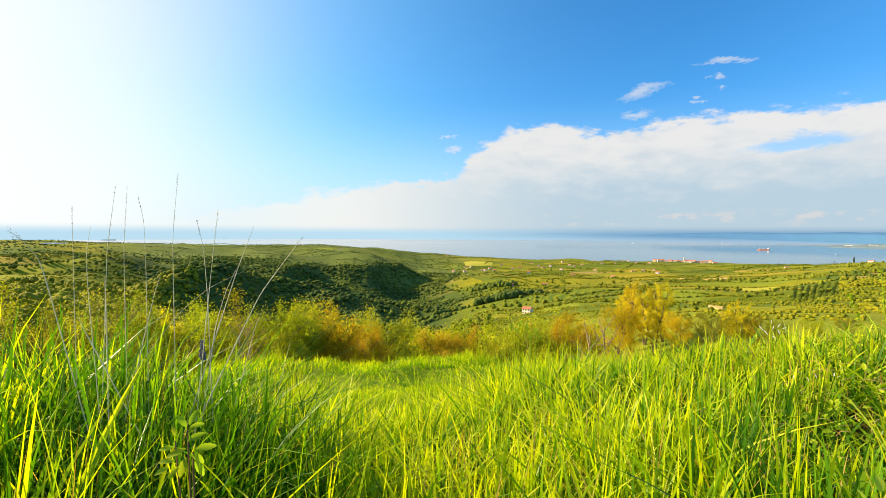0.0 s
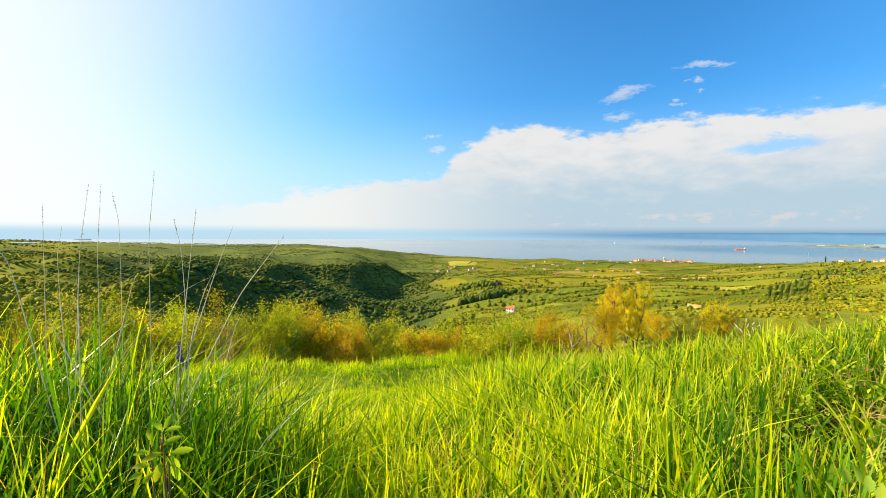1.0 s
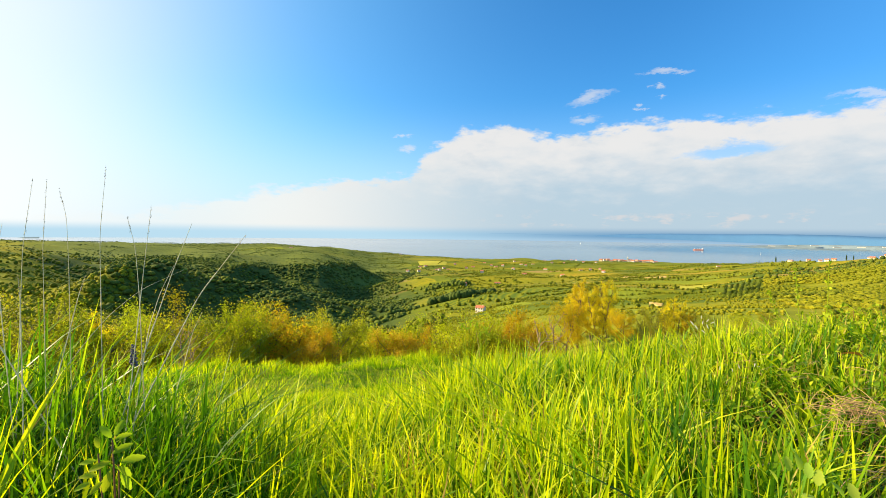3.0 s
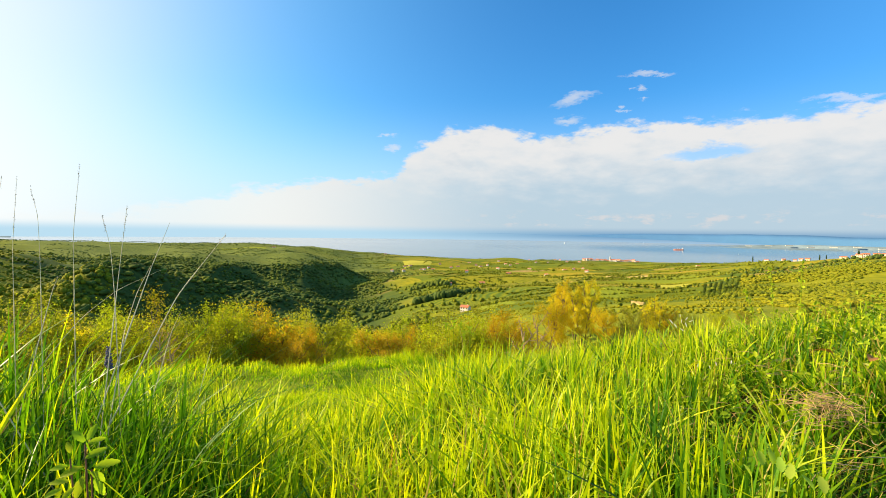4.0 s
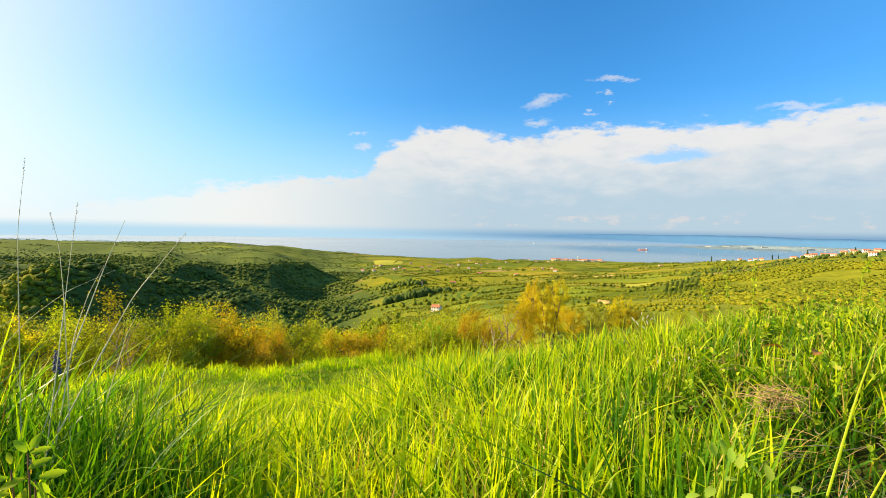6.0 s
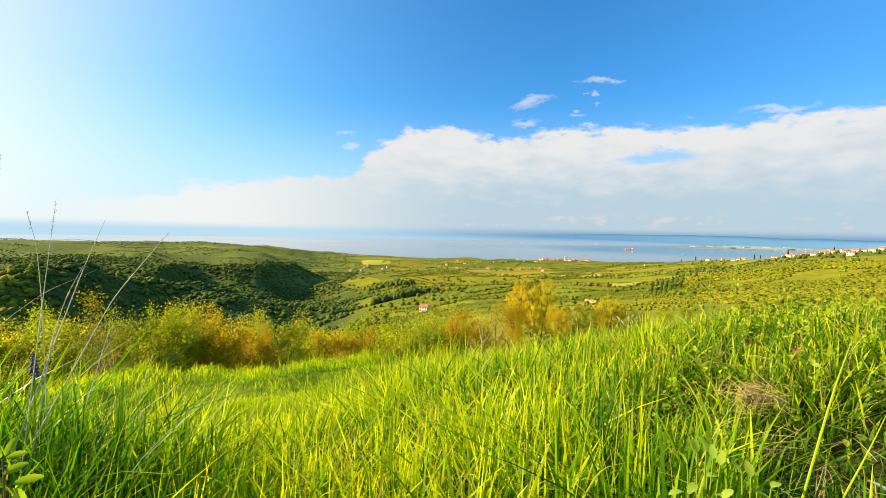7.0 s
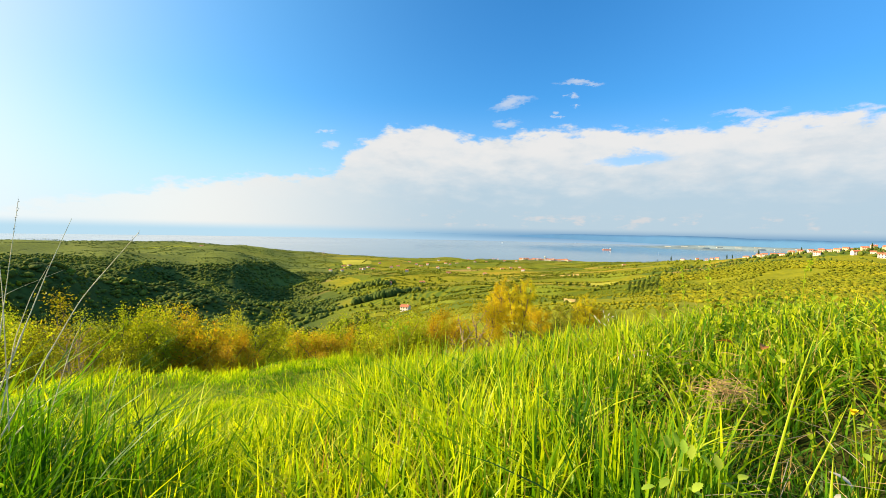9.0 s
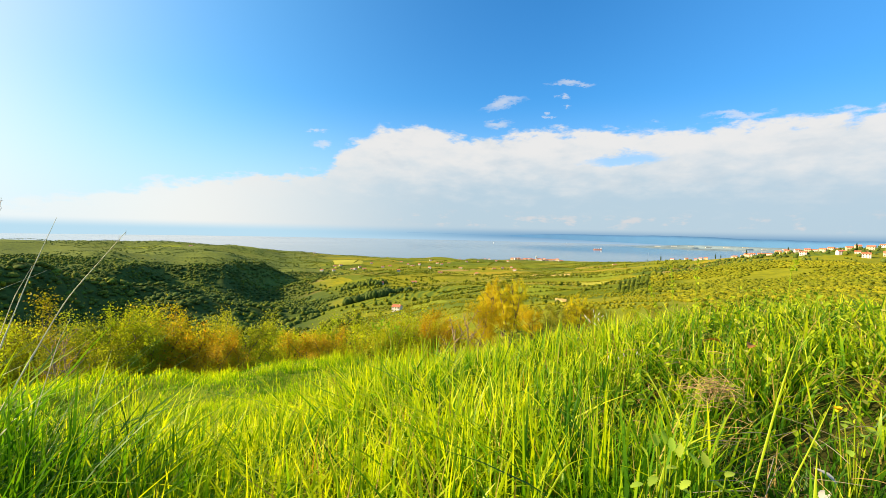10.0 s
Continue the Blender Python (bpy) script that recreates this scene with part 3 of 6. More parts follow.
def cards(rng, centres, size, out=None, fold=0.25, long=1.5, rounded=False):
    """Small folded leaves about the centres, turned by chance; out bends them outwards."""
    n = len(centres)
    d = rng.normal(size=(n, 3))
    if out is not None:
        d = d * 0.75 + out
    d /= np.linalg.norm(d, axis=1)[:, None] + 1e-9
    t = np.cross(d, rng.normal(size=(n, 3)))
    t /= np.linalg.norm(t, axis=1)[:, None] + 1e-9
    w = np.cross(d, t)
    s = (np.asarray(size) * rng.uniform(0.6, 1.3, n))[:, None]
    tip, tail = centres + t * s * long / 2, centres - t * s * long / 2
    left, right = centres + w * s * 0.5 + d * s * fold, centres - w * s * 0.5 + d * s * fold
    if rounded:  # two halves along the midrib, each with a rounded edge
        half = [centres + t * s * long * k + w * s * 0.46 * side + d * s * fold for side, k in ((1, -0.22), (1, 0.2), (-1, 0.2), (-1, -0.22))]
        v = np.stack([tail, half[3], half[2], tip, half[1], half[0]], 1).reshape(-1, 3)
        f = (np.array([(0, 1, 2, 3), (0, 3, 4, 5)])[None] + (np.arange(n) * 6)[:, None, None]).reshape(-1, 4)
        return v, f
    v = np.stack([tail, right, tip, left], 1).reshape(-1, 3)
    f = np.arange(n * 4).reshape(n, 4)
    return v, f


# ---- ground and sea ----
def make_ground():
    view = np.linspace(-62, 78, 281)
    rest = np.linspace(78, 298, 56)[1:-1]
    az = np.radians(np.concatenate([view, rest]))
    r = np.concatenate([[0.0005], np.geomspace(0.2, 1700, 215)])
    R, A = np.meshgrid(r, az, indexing="ij")
    X, Y = R * np.sin(A), R * np.cos(A)
    Z = ground(X, Y)
    v = np.stack([X, Y, Z], -1).reshape(-1, 3)
    m = len(az)
    i, j = np.meshgrid(np.arange(len(r) - 1), np.arange(m), indexing="ij")
    j2 = (j + 1) % m
    f = np.stack([i * m + j, (i + 1) * m + j, (i + 1) * m + j2, i * m + j2], -1).reshape(-1, 4)
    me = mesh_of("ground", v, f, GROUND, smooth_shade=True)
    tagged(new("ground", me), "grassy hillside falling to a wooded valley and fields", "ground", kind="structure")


def make_sea():
    r = np.concatenate([np.linspace(900, 4940, 60)])
    az = np.radians(np.linspace(0, 360, 240, endpoint=False))
    R, A = np.meshgrid(r, az, indexing="ij")
    v = np.stack([R * np.sin(A), R * np.cos(A), np.full_like(R, SEA)], -1).reshape(-1, 3)
    m = len(az)
    i, j = np.meshgrid(np.arange(len(r) - 1), np.arange(m), indexing="ij")
    j2 = (j + 1) % m
    f = np.stack([i * m + j, i * m + j2, (i + 1) * m + j2, (i + 1) * m + j], -1).reshape(-1, 4)
    tagged(new("water", mesh_of("water", v, f, WATER, smooth_shade=True)), "calm pale blue sea under the evening sky", "sea", kind="structure")


make_ground()
make_sea()


# ---- grass ----
def blade_mesh(rng, x, y, height, width, lean, tone, steps, sway=(0.0, 0.0)):
    """Blades of grass as one mesh's arrays: each bends over on its own way, and narrows to a tip."""
    n = len(x)
    z = ground(x, y)
    way = rng.uniform(0, 2 * math.pi, n)
    dx, dy = (np.cos(way) * 0.8 + sway[0] * 0.6) * lean + 0.03, (np.sin(way) * 0.8 + sway[1] * 0.6) * lean
    face = rng.uniform(0, 2 * math.pi, n)
    fx, fy = np.cos(face), np.sin(face)
    bend = rng.uniform(1.05, 2.4, n)
    verts, tones = [], []
    for k in range(steps + 1):
        t = k / steps
        px, py = x + dx * height * t ** bend, y + dy * height * t ** bend
        pz = z - 0.01 + height * t * (1 - 0.28 * np.minimum(lean, 1.4) * t ** 1.5)
        w = width * (0.55 + 0.9 * t) * (1 - t ** 2.2) * 0.5 if k < steps else np.zeros(n)
        if k < steps:
            verts += [np.stack([px - fx * w, py - fy * w, pz], -1), np.stack([px + fx * w, py + fy * w, pz], -1)]
            # painted shade: green blades get a darker tone towards the root
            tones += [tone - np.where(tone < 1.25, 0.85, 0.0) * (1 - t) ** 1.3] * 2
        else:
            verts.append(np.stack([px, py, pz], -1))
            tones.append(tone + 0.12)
    per = 2 * steps + 1
    v = np.stack(verts, 1).reshape(-1, 3)
    tn = np.stack(tones, 1).ravel()
    f = []
    for k in range(steps - 1):
        a = 2 * k
        f += [(a, a + 1, a + 3), (a, a + 3, a + 2)]
    f.append((2 * steps - 2, 2 * steps - 1, 2 * steps))
    f = (np.array(f)[None] + (np.arange(n) * per)[:, None, None]).reshape(-1, 3)
    return v, f, np.clip(tn, 0, 2)


def strewn(rng, n, r0, r1, a0=-56.0, a1=70.0, power=1.0):
    """Places over a sector of the plan, evenly by area (power 1) or denser near (below 1)."""
    u = rng.random(n)
    r = np.sqrt(r0 ** 2 + (r1 ** 2 - r0 ** 2) * u ** (1 / power))
    a = np.radians(rng.uniform(a0, a1, n))
    return r * np.sin(a), r * np.cos(a)


def tufted(rng, tufts, each, r0, r1, spread):
    """Roots gathered in tufts; gives places, the way from the tuft's middle, and a chance of its own for each tuft."""
    cx, cy = strewn(rng, tufts, r0, r1)
    k = rng.integers(max(1, each // 3), each * 2, tufts)
    who = np.repeat(np.arange(tufts), k)
    ox, oy = rng.normal(0, spread, len(who)), rng.normal(0, spread, len(who))
    return cx[who] + ox, cy[who] + oy, ox / spread, oy / spread, rng.random(tufts)[who], rng.normal(size=tufts)[who]


def make_grass():
    rng = np.random.default_rng(4)
    parts, low = [], []
    #  tufts, blades in each, from, to, height, width, steps
    for n, each, r0, r1, h, w, steps in ((260, 30, 0.66, 1.05, 0.22, 0.0068, 6), (950, 27, 1.05, 2.2, 0.225, 0.0074, 5), (2600, 19, 2.2, 5.0, 0.2, 0.0095, 3),
                                         (11500, 9, 5.0, 11.0, 0.125, 0.0095, 2), (30000, 3, 11.0, 30.0, 0.2, 0.026, 2), (620, 60, 4.5, 20.0, 0.27, 0.009, 3)):
        x, y, ox, oy, one, two = tufted(rng, n, each, r0, r1, 0.03 if r0 < 1 else 0.034 if r0 < 2 else 0.11 if each == 60 else 0.05 if r0 < 5 else 0.08)
        litter = smooth(np.degrees(np.arctan2(x, y)), 48, 53) * smooth(np.hypot(x, y), 1.35, 1.1)
        keep = rng.random(len(x)) > 0.72 * litter + 0.4 * np.exp(-((np.degrees(np.arctan2(x, y)) - 4) / 16) ** 2) * smooth(np.hypot(x, y), 1.4, 1.0)
        x, y, ox, oy, one, two, litter = (q[keep] for q in (x, y, ox, oy, one, two, litter))
        m = len(x)
        patch = rolling(x, y, 1.3, 2, 22)
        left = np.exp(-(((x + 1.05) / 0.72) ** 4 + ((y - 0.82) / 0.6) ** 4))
        # dark core: the tussock's shaded side put into the grass tone
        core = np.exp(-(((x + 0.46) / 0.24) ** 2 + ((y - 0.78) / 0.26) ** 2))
        # shade on the near ground to the right, put into the grass tone
        near_shade = smooth(np.degrees(np.arctan2(x, y)), 28, 38) * smooth(np.hypot(x, y), 1.5, 0.95)
        # clump: hollows lower and darker, their shade put into the tone
        clump = rolling(x, y, 0.85, 2, 61) * (r0 >= 4)
        # middle: tone raised to offset the tussock's shadow there
        middle = np.exp(-((np.degrees(np.arctan2(x, y)) - 5) / 17) ** 2) * smooth(np.hypot(x, y), 1.5, 1.0)
        height = h * rng.uniform(0.4, 1.15, m) * (0.75 + 0.5 * one) * (1 + (0.2 if r0 < 2 else 0.6 if r0 > 4 else 0.42) * patch) * (1 - 0.2 * middle) * np.clip(1 + 1.1 * clump, 0.55, 2.1) * (1 + 0.55 * left) * (1 - 0.35 * litter)
        herb = smooth(np.degrees(np.arctan2(x, y)), 30, 44) * smooth(np.hypot(x, y), 0.75, 1.0) * smooth(np.hypot(x, y), 4.5, 3.0)
        bearing = np.degrees(np.arctan2(x, y))
        brow = smooth(bearing, 14, 22) * smooth(bearing, 40, 32) * smooth(np.hypot(x, y), 0.85, 1.3) * smooth(np.hypot(x, y), 5.0, 3.5)
        height = height * (1 - 0.34 * herb) * (1 - 0.14 * brow)
        tone = (0.5 if each == 60 else 0.96 if r0 < 2 else 0.9 if r0 < 5 else 0.77) + 0.2 * middle - 0.04 * herb - 0.25 * litter + (0.32 if r0 < 2 else 0.2) * two + 0.22 * rng.normal(size=m) + (0.12 if r0 < 2 else 0.36) * patch + 0.62 * clump - 0.44 * left - 0.46 * core - 0.38 * near_shade
        straw = rng.random(m) < 0.035 + 0.03 * smooth(x, -0.2, 0.1) * (r0 < 2) + 0.06 * herb + 0.05 * middle
        tone = np.where(straw, rng.uniform(1.3, 1.9, m), np.clip(tone, 0.12, 1.1))
        lean = np.abs(rng.normal(0.32, 0.38, m)) + 0.04
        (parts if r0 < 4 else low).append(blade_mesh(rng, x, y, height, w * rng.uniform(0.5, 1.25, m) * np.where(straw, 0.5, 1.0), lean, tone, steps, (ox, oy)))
        if r0 < 5:  # thatch of short dry and green blades low down
            k = m // 3
            pick = rng.integers(0, m, k)
            tone2 = np.where(rng.random(k) < 0.36, rng.uniform(1.22, 1.8, k), rng.uniform(0.1, 0.8, k))
            parts.append(blade_mesh(rng, x[pick] + rng.normal(0, 0.03, k), y[pick] + rng.normal(0, 0.03, k), rng.uniform(0.05, 0.17, k), 0.0036 * max(1, r0 / 2) * rng.uniform(0.5, 1.3, k),
                                    rng.uniform(0.5, 1.8, k), tone2, 3))
    # sparser all round and behind the tripod
    x, y = strewn(rng, 24000, 0.3, 11.0, 68, 306, 0.5)
    parts.append(blade_mesh(rng, x, y, 0.26 * rng.uniform(0.4, 1.1, len(x)), 0.012 * rng.uniform(0.6, 1.3, len(x)), np.abs(rng.normal(0.3, 0.25, len(x))), np.clip(rng.normal(0.8, 0.25, len(x)), 0.1, 1.7), 3))
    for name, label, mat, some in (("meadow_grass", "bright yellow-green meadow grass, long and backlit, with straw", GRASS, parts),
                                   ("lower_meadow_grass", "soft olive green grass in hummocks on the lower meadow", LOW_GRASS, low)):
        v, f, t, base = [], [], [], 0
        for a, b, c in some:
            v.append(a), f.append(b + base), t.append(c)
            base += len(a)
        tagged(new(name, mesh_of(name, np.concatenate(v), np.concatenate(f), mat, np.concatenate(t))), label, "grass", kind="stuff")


make_grass()


# ---- trees ----
def tree_lines(rng, height, spread, stems=1, limbs=9, low=0.25):
    """Trunk and limbs as tapered lines, and the points about which leaves gather."""
    lines, ends = [], []
    for s in range(stems):
        lean = rng.normal(0, 0.08 + 0.1 * (stems > 1), 2)
        t = np.linspace(0, 1, 7)
        top = height * rng.uniform(0.72, 0.9)
        pts = np.stack([lean[0] * top * t + rng.normal(0, 0.012 * height, 7) * (t > 0), lean[1] * top * t + rng.normal(0, 0.012 * height, 7) * (t > 0), top * t - 0.15 * (t == 0)], -1)
        lines.append((pts, 0.026 * height * (1 - 0.8 * t) / stems ** 0.5 + 0.008))
        for k in range(limbs):
            f = low + (0.97 - low) * (k + rng.random()) / limbs
            p = np.array([np.interp(f, t, pts[:, c]) for c in range(3)])
            a = k * 2.4 + rng.normal(0, 0.4)
            reach = spread * (1.05 - 0.75 * abs(f - 0.45) ** 1.2) * rng.uniform(0.7, 1.05)
            d = np.array([math.cos(a), math.sin(a), rng.uniform(0.25, 0.9)])
            q = np.linspace(0, 1, 5)[:, None]
            limb = p + d * reach * q + np.array([0, 0, 0.25 * reach]) * q ** 2 + rng.normal(0, 0.03 * reach, (5, 3)) * q
            lines.append((limb, (0.011 * height * (1 - 0.8 * q[:, 0]) * (1.1 - f * 0.6)) / stems ** 0.5 + 0.004))
            for w in range(4):
                g = rng.uniform(0.35, 1.0)
                b = np.array([np.interp(g, q[:, 0], limb[:, c]) for c in range(3)])
                e = b + (d * 0.4 + rng.normal(0, 0.55, 3)) * reach * 0.45
                mid = (b + e) / 2 + rng.normal(0, 0.04 * reach, 3)
                lines.append((np.stack([b, mid, e]), np.array([0.0045, 0.003, 0.0015]) * height * 0.8))
                ends += [e, mid]
            ends.append(limb[-1])
    return lines, np.array(ends)


def make_tree(name, seed, height, spread, leaves, leaf, foliage, label, category="tree", stems=1, limbs=9, low=0.25, group="", bark=None):
    rng = np.random.default_rng(seed)
    lines, ends = tree_lines(rng, height, spread, stems, limbs, low)
    root = tagged(new(name), label, category, group)
    v, f = tubes(lines, 5)
    part("trunk", mesh_of("trunk", v, f, bark or BARK, smooth_shade=True), parent=root)
    if leaves:
        pick = rng.integers(0, len(ends), leaves)
        at = ends[pick] + rng.normal(0, 0.11 * spread, (leaves, 3)) * (0.4 + rng.random((leaves, 1)))
        at[:, 2] = np.maximum(at[:, 2], 0.1)
        out = at - np.array([0, 0, height * 0.45])
        out /= np.linalg.norm(out, axis=1)[:, None] + 1e-6
        v, f = cards(rng, at, leaf, out * 1.1 + np.array((-0.35, -0.1, 0.25)))
        part("crown", mesh_of("crown", v, f, foliage), parent=root)
    return root


def stand(az, r, tall, top):
    """Where a tree goes, at a bearing and range, turned by chance and scaled so its top fits the view at that height
    over the horizon (degrees).
    """
    x, y = r * math.sin(radians(az)), r * math.cos(radians(az))
    z = float(ground(x, y)) - 0.1
    scale = (EYE + r * math.tan(radians(top)) - z) / tall
    return pose(x, y, z, 0, 0, (az * 37 + r * 11) % 360) @ Matrix.Diagonal((scale * 0.78, scale * 0.78, scale, 1))


def make_trees():
    kinds = {
        "lime": make_tree("lime_green_tree", 11, 4.6, 1.9, 19000, 0.056, LEAF_LIME, "young tree with lime green spring leaves at the meadow's edge", stems=2, limbs=10, low=0.12),
        "lime_shrub": make_tree("lime_green_shrub", 12, 3.0, 1.5, 14000, 0.046, LEAF_LIME, "bushy shrub with fresh yellow-green leaves at the meadow's edge", "shrub", stems=3, limbs=7, low=0.1),
        "olive": make_tree("olive_green_shrub", 13, 3.4, 1.8, 10500, 0.05, LEAF_OLIVE, "dull green shrub with dense twigs below the meadow", "shrub", stems=3, limbs=7, low=0.1),
        "gold": make_tree("golden_tree", 14, 7.5, 1.5, 12000, 0.082, LEAF_GOLD, "tall slender tree with golden yellow young leaves", stems=2, limbs=14, low=0.15),
        "amber": make_tree("amber_tree", 19, 4.6, 1.7, 13500, 0.062, LEAF_AMBER, "small tree with amber and yellow-green young leaves", stems=2, limbs=11, low=0.1),
        "rust": make_tree("rusty_tree", 15, 4.4, 2.0, 17000, 0.056, LEAF_RUST, "small tree with orange-brown young leaves", stems=2, limbs=10, low=0.12),
        "bare": make_tree("bare_tree", 16, 5.0, 1.25, 900, 0.04, LEAF_AMBER, "nearly bare tree with thin brown branches and few buds", stems=1, limbs=11, low=0.3, bark=BARK_PALE),
        "blossom": make_tree("blossoming_shrub", 17, 1.3, 0.9, 2200, 0.035, BLOSSOM, "low shrub in white blossom beside the meadow", "shrub", stems=3, limbs=5, low=0.15),
    }
    plan = (  # kind, bearing, range, height of the top over the horizon
        ("lime", -20.5, 24, -9.5), ("lime", -18.3, 25, -10.0), ("lime_shrub", -22.6, 22, -11.8), ("amber", -15.3, 27, -8.2), ("amber", -13.4, 26, -9.4), 
        ("rust", -10.2, 24, -12.3), ("lime", -7.5, 27, -10.9), ("lime_shrub", -5.2, 31, -12.6), ("amber", -3.4, 31, -11.8), ("lime_shrub", -1.2, 32, -12.4), 
        ("rust", 1.1, 30, -12.3), ("amber", 2.6, 32, -12.6), ("amber", 4.6, 33, -12.5), ("lime_shrub", 6.6, 34, -12.2), ("lime_shrub", 8.6, 33, -12.4), ("gold", 11.0, 36, -11.9), ("lime_shrub", 13.0, 36, -11.5),
        ("rust", 15.5, 36, -10.2), ("amber", 17.1, 38, -10.5), ("bare", 18.6, 30, -8.0), ("bare", 20.5, 36, -7.7), ("amber", 21.6, 44, -8.2), ("gold", 23.1, 48, -6.1), ("gold", 24.7, 50, -5.2), ("gold", 26.6, 50, -5.4),
        ("gold", 25.7, 46, -6.6), ("gold", 22.2, 52, -7.4), ("amber", 28.3, 44, -8.8), ("olive", 31.3, 44, -8.7), ("gold", 34.0, 46, -7.0), ("gold", 32.8, 46, -7.8), ("amber", 35.4, 46, -8.5), ("olive", 37.2, 46, -9.0),
        ("lime_shrub", 40.0, 50, -8.4), ("olive", 42.4, 52, -8.0), ("gold", -32.6, 26, -8.3), ("lime", -31.0, 25, -8.8), ("olive", -27.7, 25, -9.8), ("lime_shrub", -29.5, 24, -10.4), ("bare", -23.5, 20, -8.4),
        ("bare", -24.5, 19, -9.2), ("olive", -25.4, 23, -11.6), ("olive", -36.0, 28, -9.0), ("olive", -34.3, 28, -9.4), ("olive", -39.4, 26, -9.2),
        ("olive", -37.7, 24, -8.8), ("olive", -41.0, 24, -9.0), ("olive", -43.4, 24, -9.4), ("olive", -47.0, 26, -7.2), ("blossom", -4.6, 22, -15.2), ("blossom", -3.9, 22.4, -15.3))
    tall = {"lime": 4.6, "lime_shrub": 3.0, "olive": 3.4, "gold": 7.5, "rust": 4.4, "amber": 4.6, "bare": 5.0, "blossom": 1.3}
    used = set()
    for kind, az, r, top in plan:
        m = stand(az, r, tall[kind] * 1.05, top)
        if kind == "blossom":
            m = m @ Matrix.Scale(0.42 / m.to_scale()[2], 4)
        if kind in used:
            again(kinds[kind], m)
        else:
            kinds[kind].matrix_basis = m
            used.add(kind)


make_trees()


# ---- woods ----
def crown_kit(seed, count, level):
    """Lumpy crowns: the vertices of each kind, and their common triangles. Each has several lobes, and a flat underside."""
    rng = np.random.default_rng(seed)
    bm = bmesh.new()
    bmesh.ops.create_icosphere(bm, subdivisions=level, radius=1.0)
    d = np.array([v.co[:] for v in bm.verts])
    faces = np.array([[v.index for v in f.verts] for f in bm.faces])
    bm.free()
    kinds = []
    for _ in range(count):
        lobe = rng.normal(size=(9, 3))
        lobe[:, 2] = np.abs(lobe[:, 2]) * 0.9 - 0.1
        lobe /= np.linalg.norm(lobe, axis=1)[:, None]
        near = np.exp((d @ lobe.T - 1) / 0.075) * rng.uniform(0.5, 1.0, 9)
        v = d * (0.66 + 0.42 * near.max(axis=1) + rng.normal(0, 0.05, len(d)))[:, None]
        v[:, 2] = np.maximum(v[:, 2], -0.45)
        kinds.append(v)
    return kinds, faces


KITS = {level: crown_kit(70 + level, 9, level) for level in (1, 2, 3)}


def wood(name, label, foliage, rng, x, y, size, level=2, sprays=0, spray=0.2, tall=1.0):
    """Many far trees as one mass: lumpy crowns standing on the land, with sprays of leaves on the nearer ones."""
    n = len(x)
    z = ground(x, y)
    kinds, faces = KITS[level]
    kinds = np.stack(kinds)
    pick, turn = rng.integers(0, len(kinds), n), rng.uniform(0, 2 * math.pi, n)
    v = kinds[pick] * (size[:, None] * rng.uniform(0.8, 1.2, (n, 3)) * (1, 1, tall))[:, None]
    c, sn = np.cos(turn)[:, None], np.sin(turn)[:, None]
    v = np.stack([v[..., 0] * c - v[..., 1] * sn, v[..., 0] * sn + v[..., 1] * c, v[..., 2]], -1)
    v = v + np.stack([x, y, z + size * 0.42 * tall], -1)[:, None]
    m = v.shape[1]
    f = (faces[None] + (np.arange(n) * m)[:, None, None]).reshape(-1, 3)
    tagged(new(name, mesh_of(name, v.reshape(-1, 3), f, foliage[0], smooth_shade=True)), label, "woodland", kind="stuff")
    if sprays:
        k = rng.integers(0, m, (n, sprays))
        at = np.take_along_axis(v, k[..., None], 1)
        out = at - np.stack([x, y, z + size * 0.4], -1)[:, None]
        at = at + out * rng.uniform(-0.12, 0.14, (n, sprays, 1)) + rng.normal(0, 0.12, at.shape) * size[:, None, None]
        out = out / (np.linalg.norm(out, axis=2)[..., None] + 1e-6)
        v, f = cards(rng, at.reshape(-1, 3), np.repeat(size * spray, sprays), out.reshape(-1, 3) * 1.4, 0.12, 1.3)
        tagged(new(name + "_leaves", mesh_of(name + "_leaves", v, f, foliage[1])), "loose leafy sprays about the " + label, "foliage", kind="stuff")


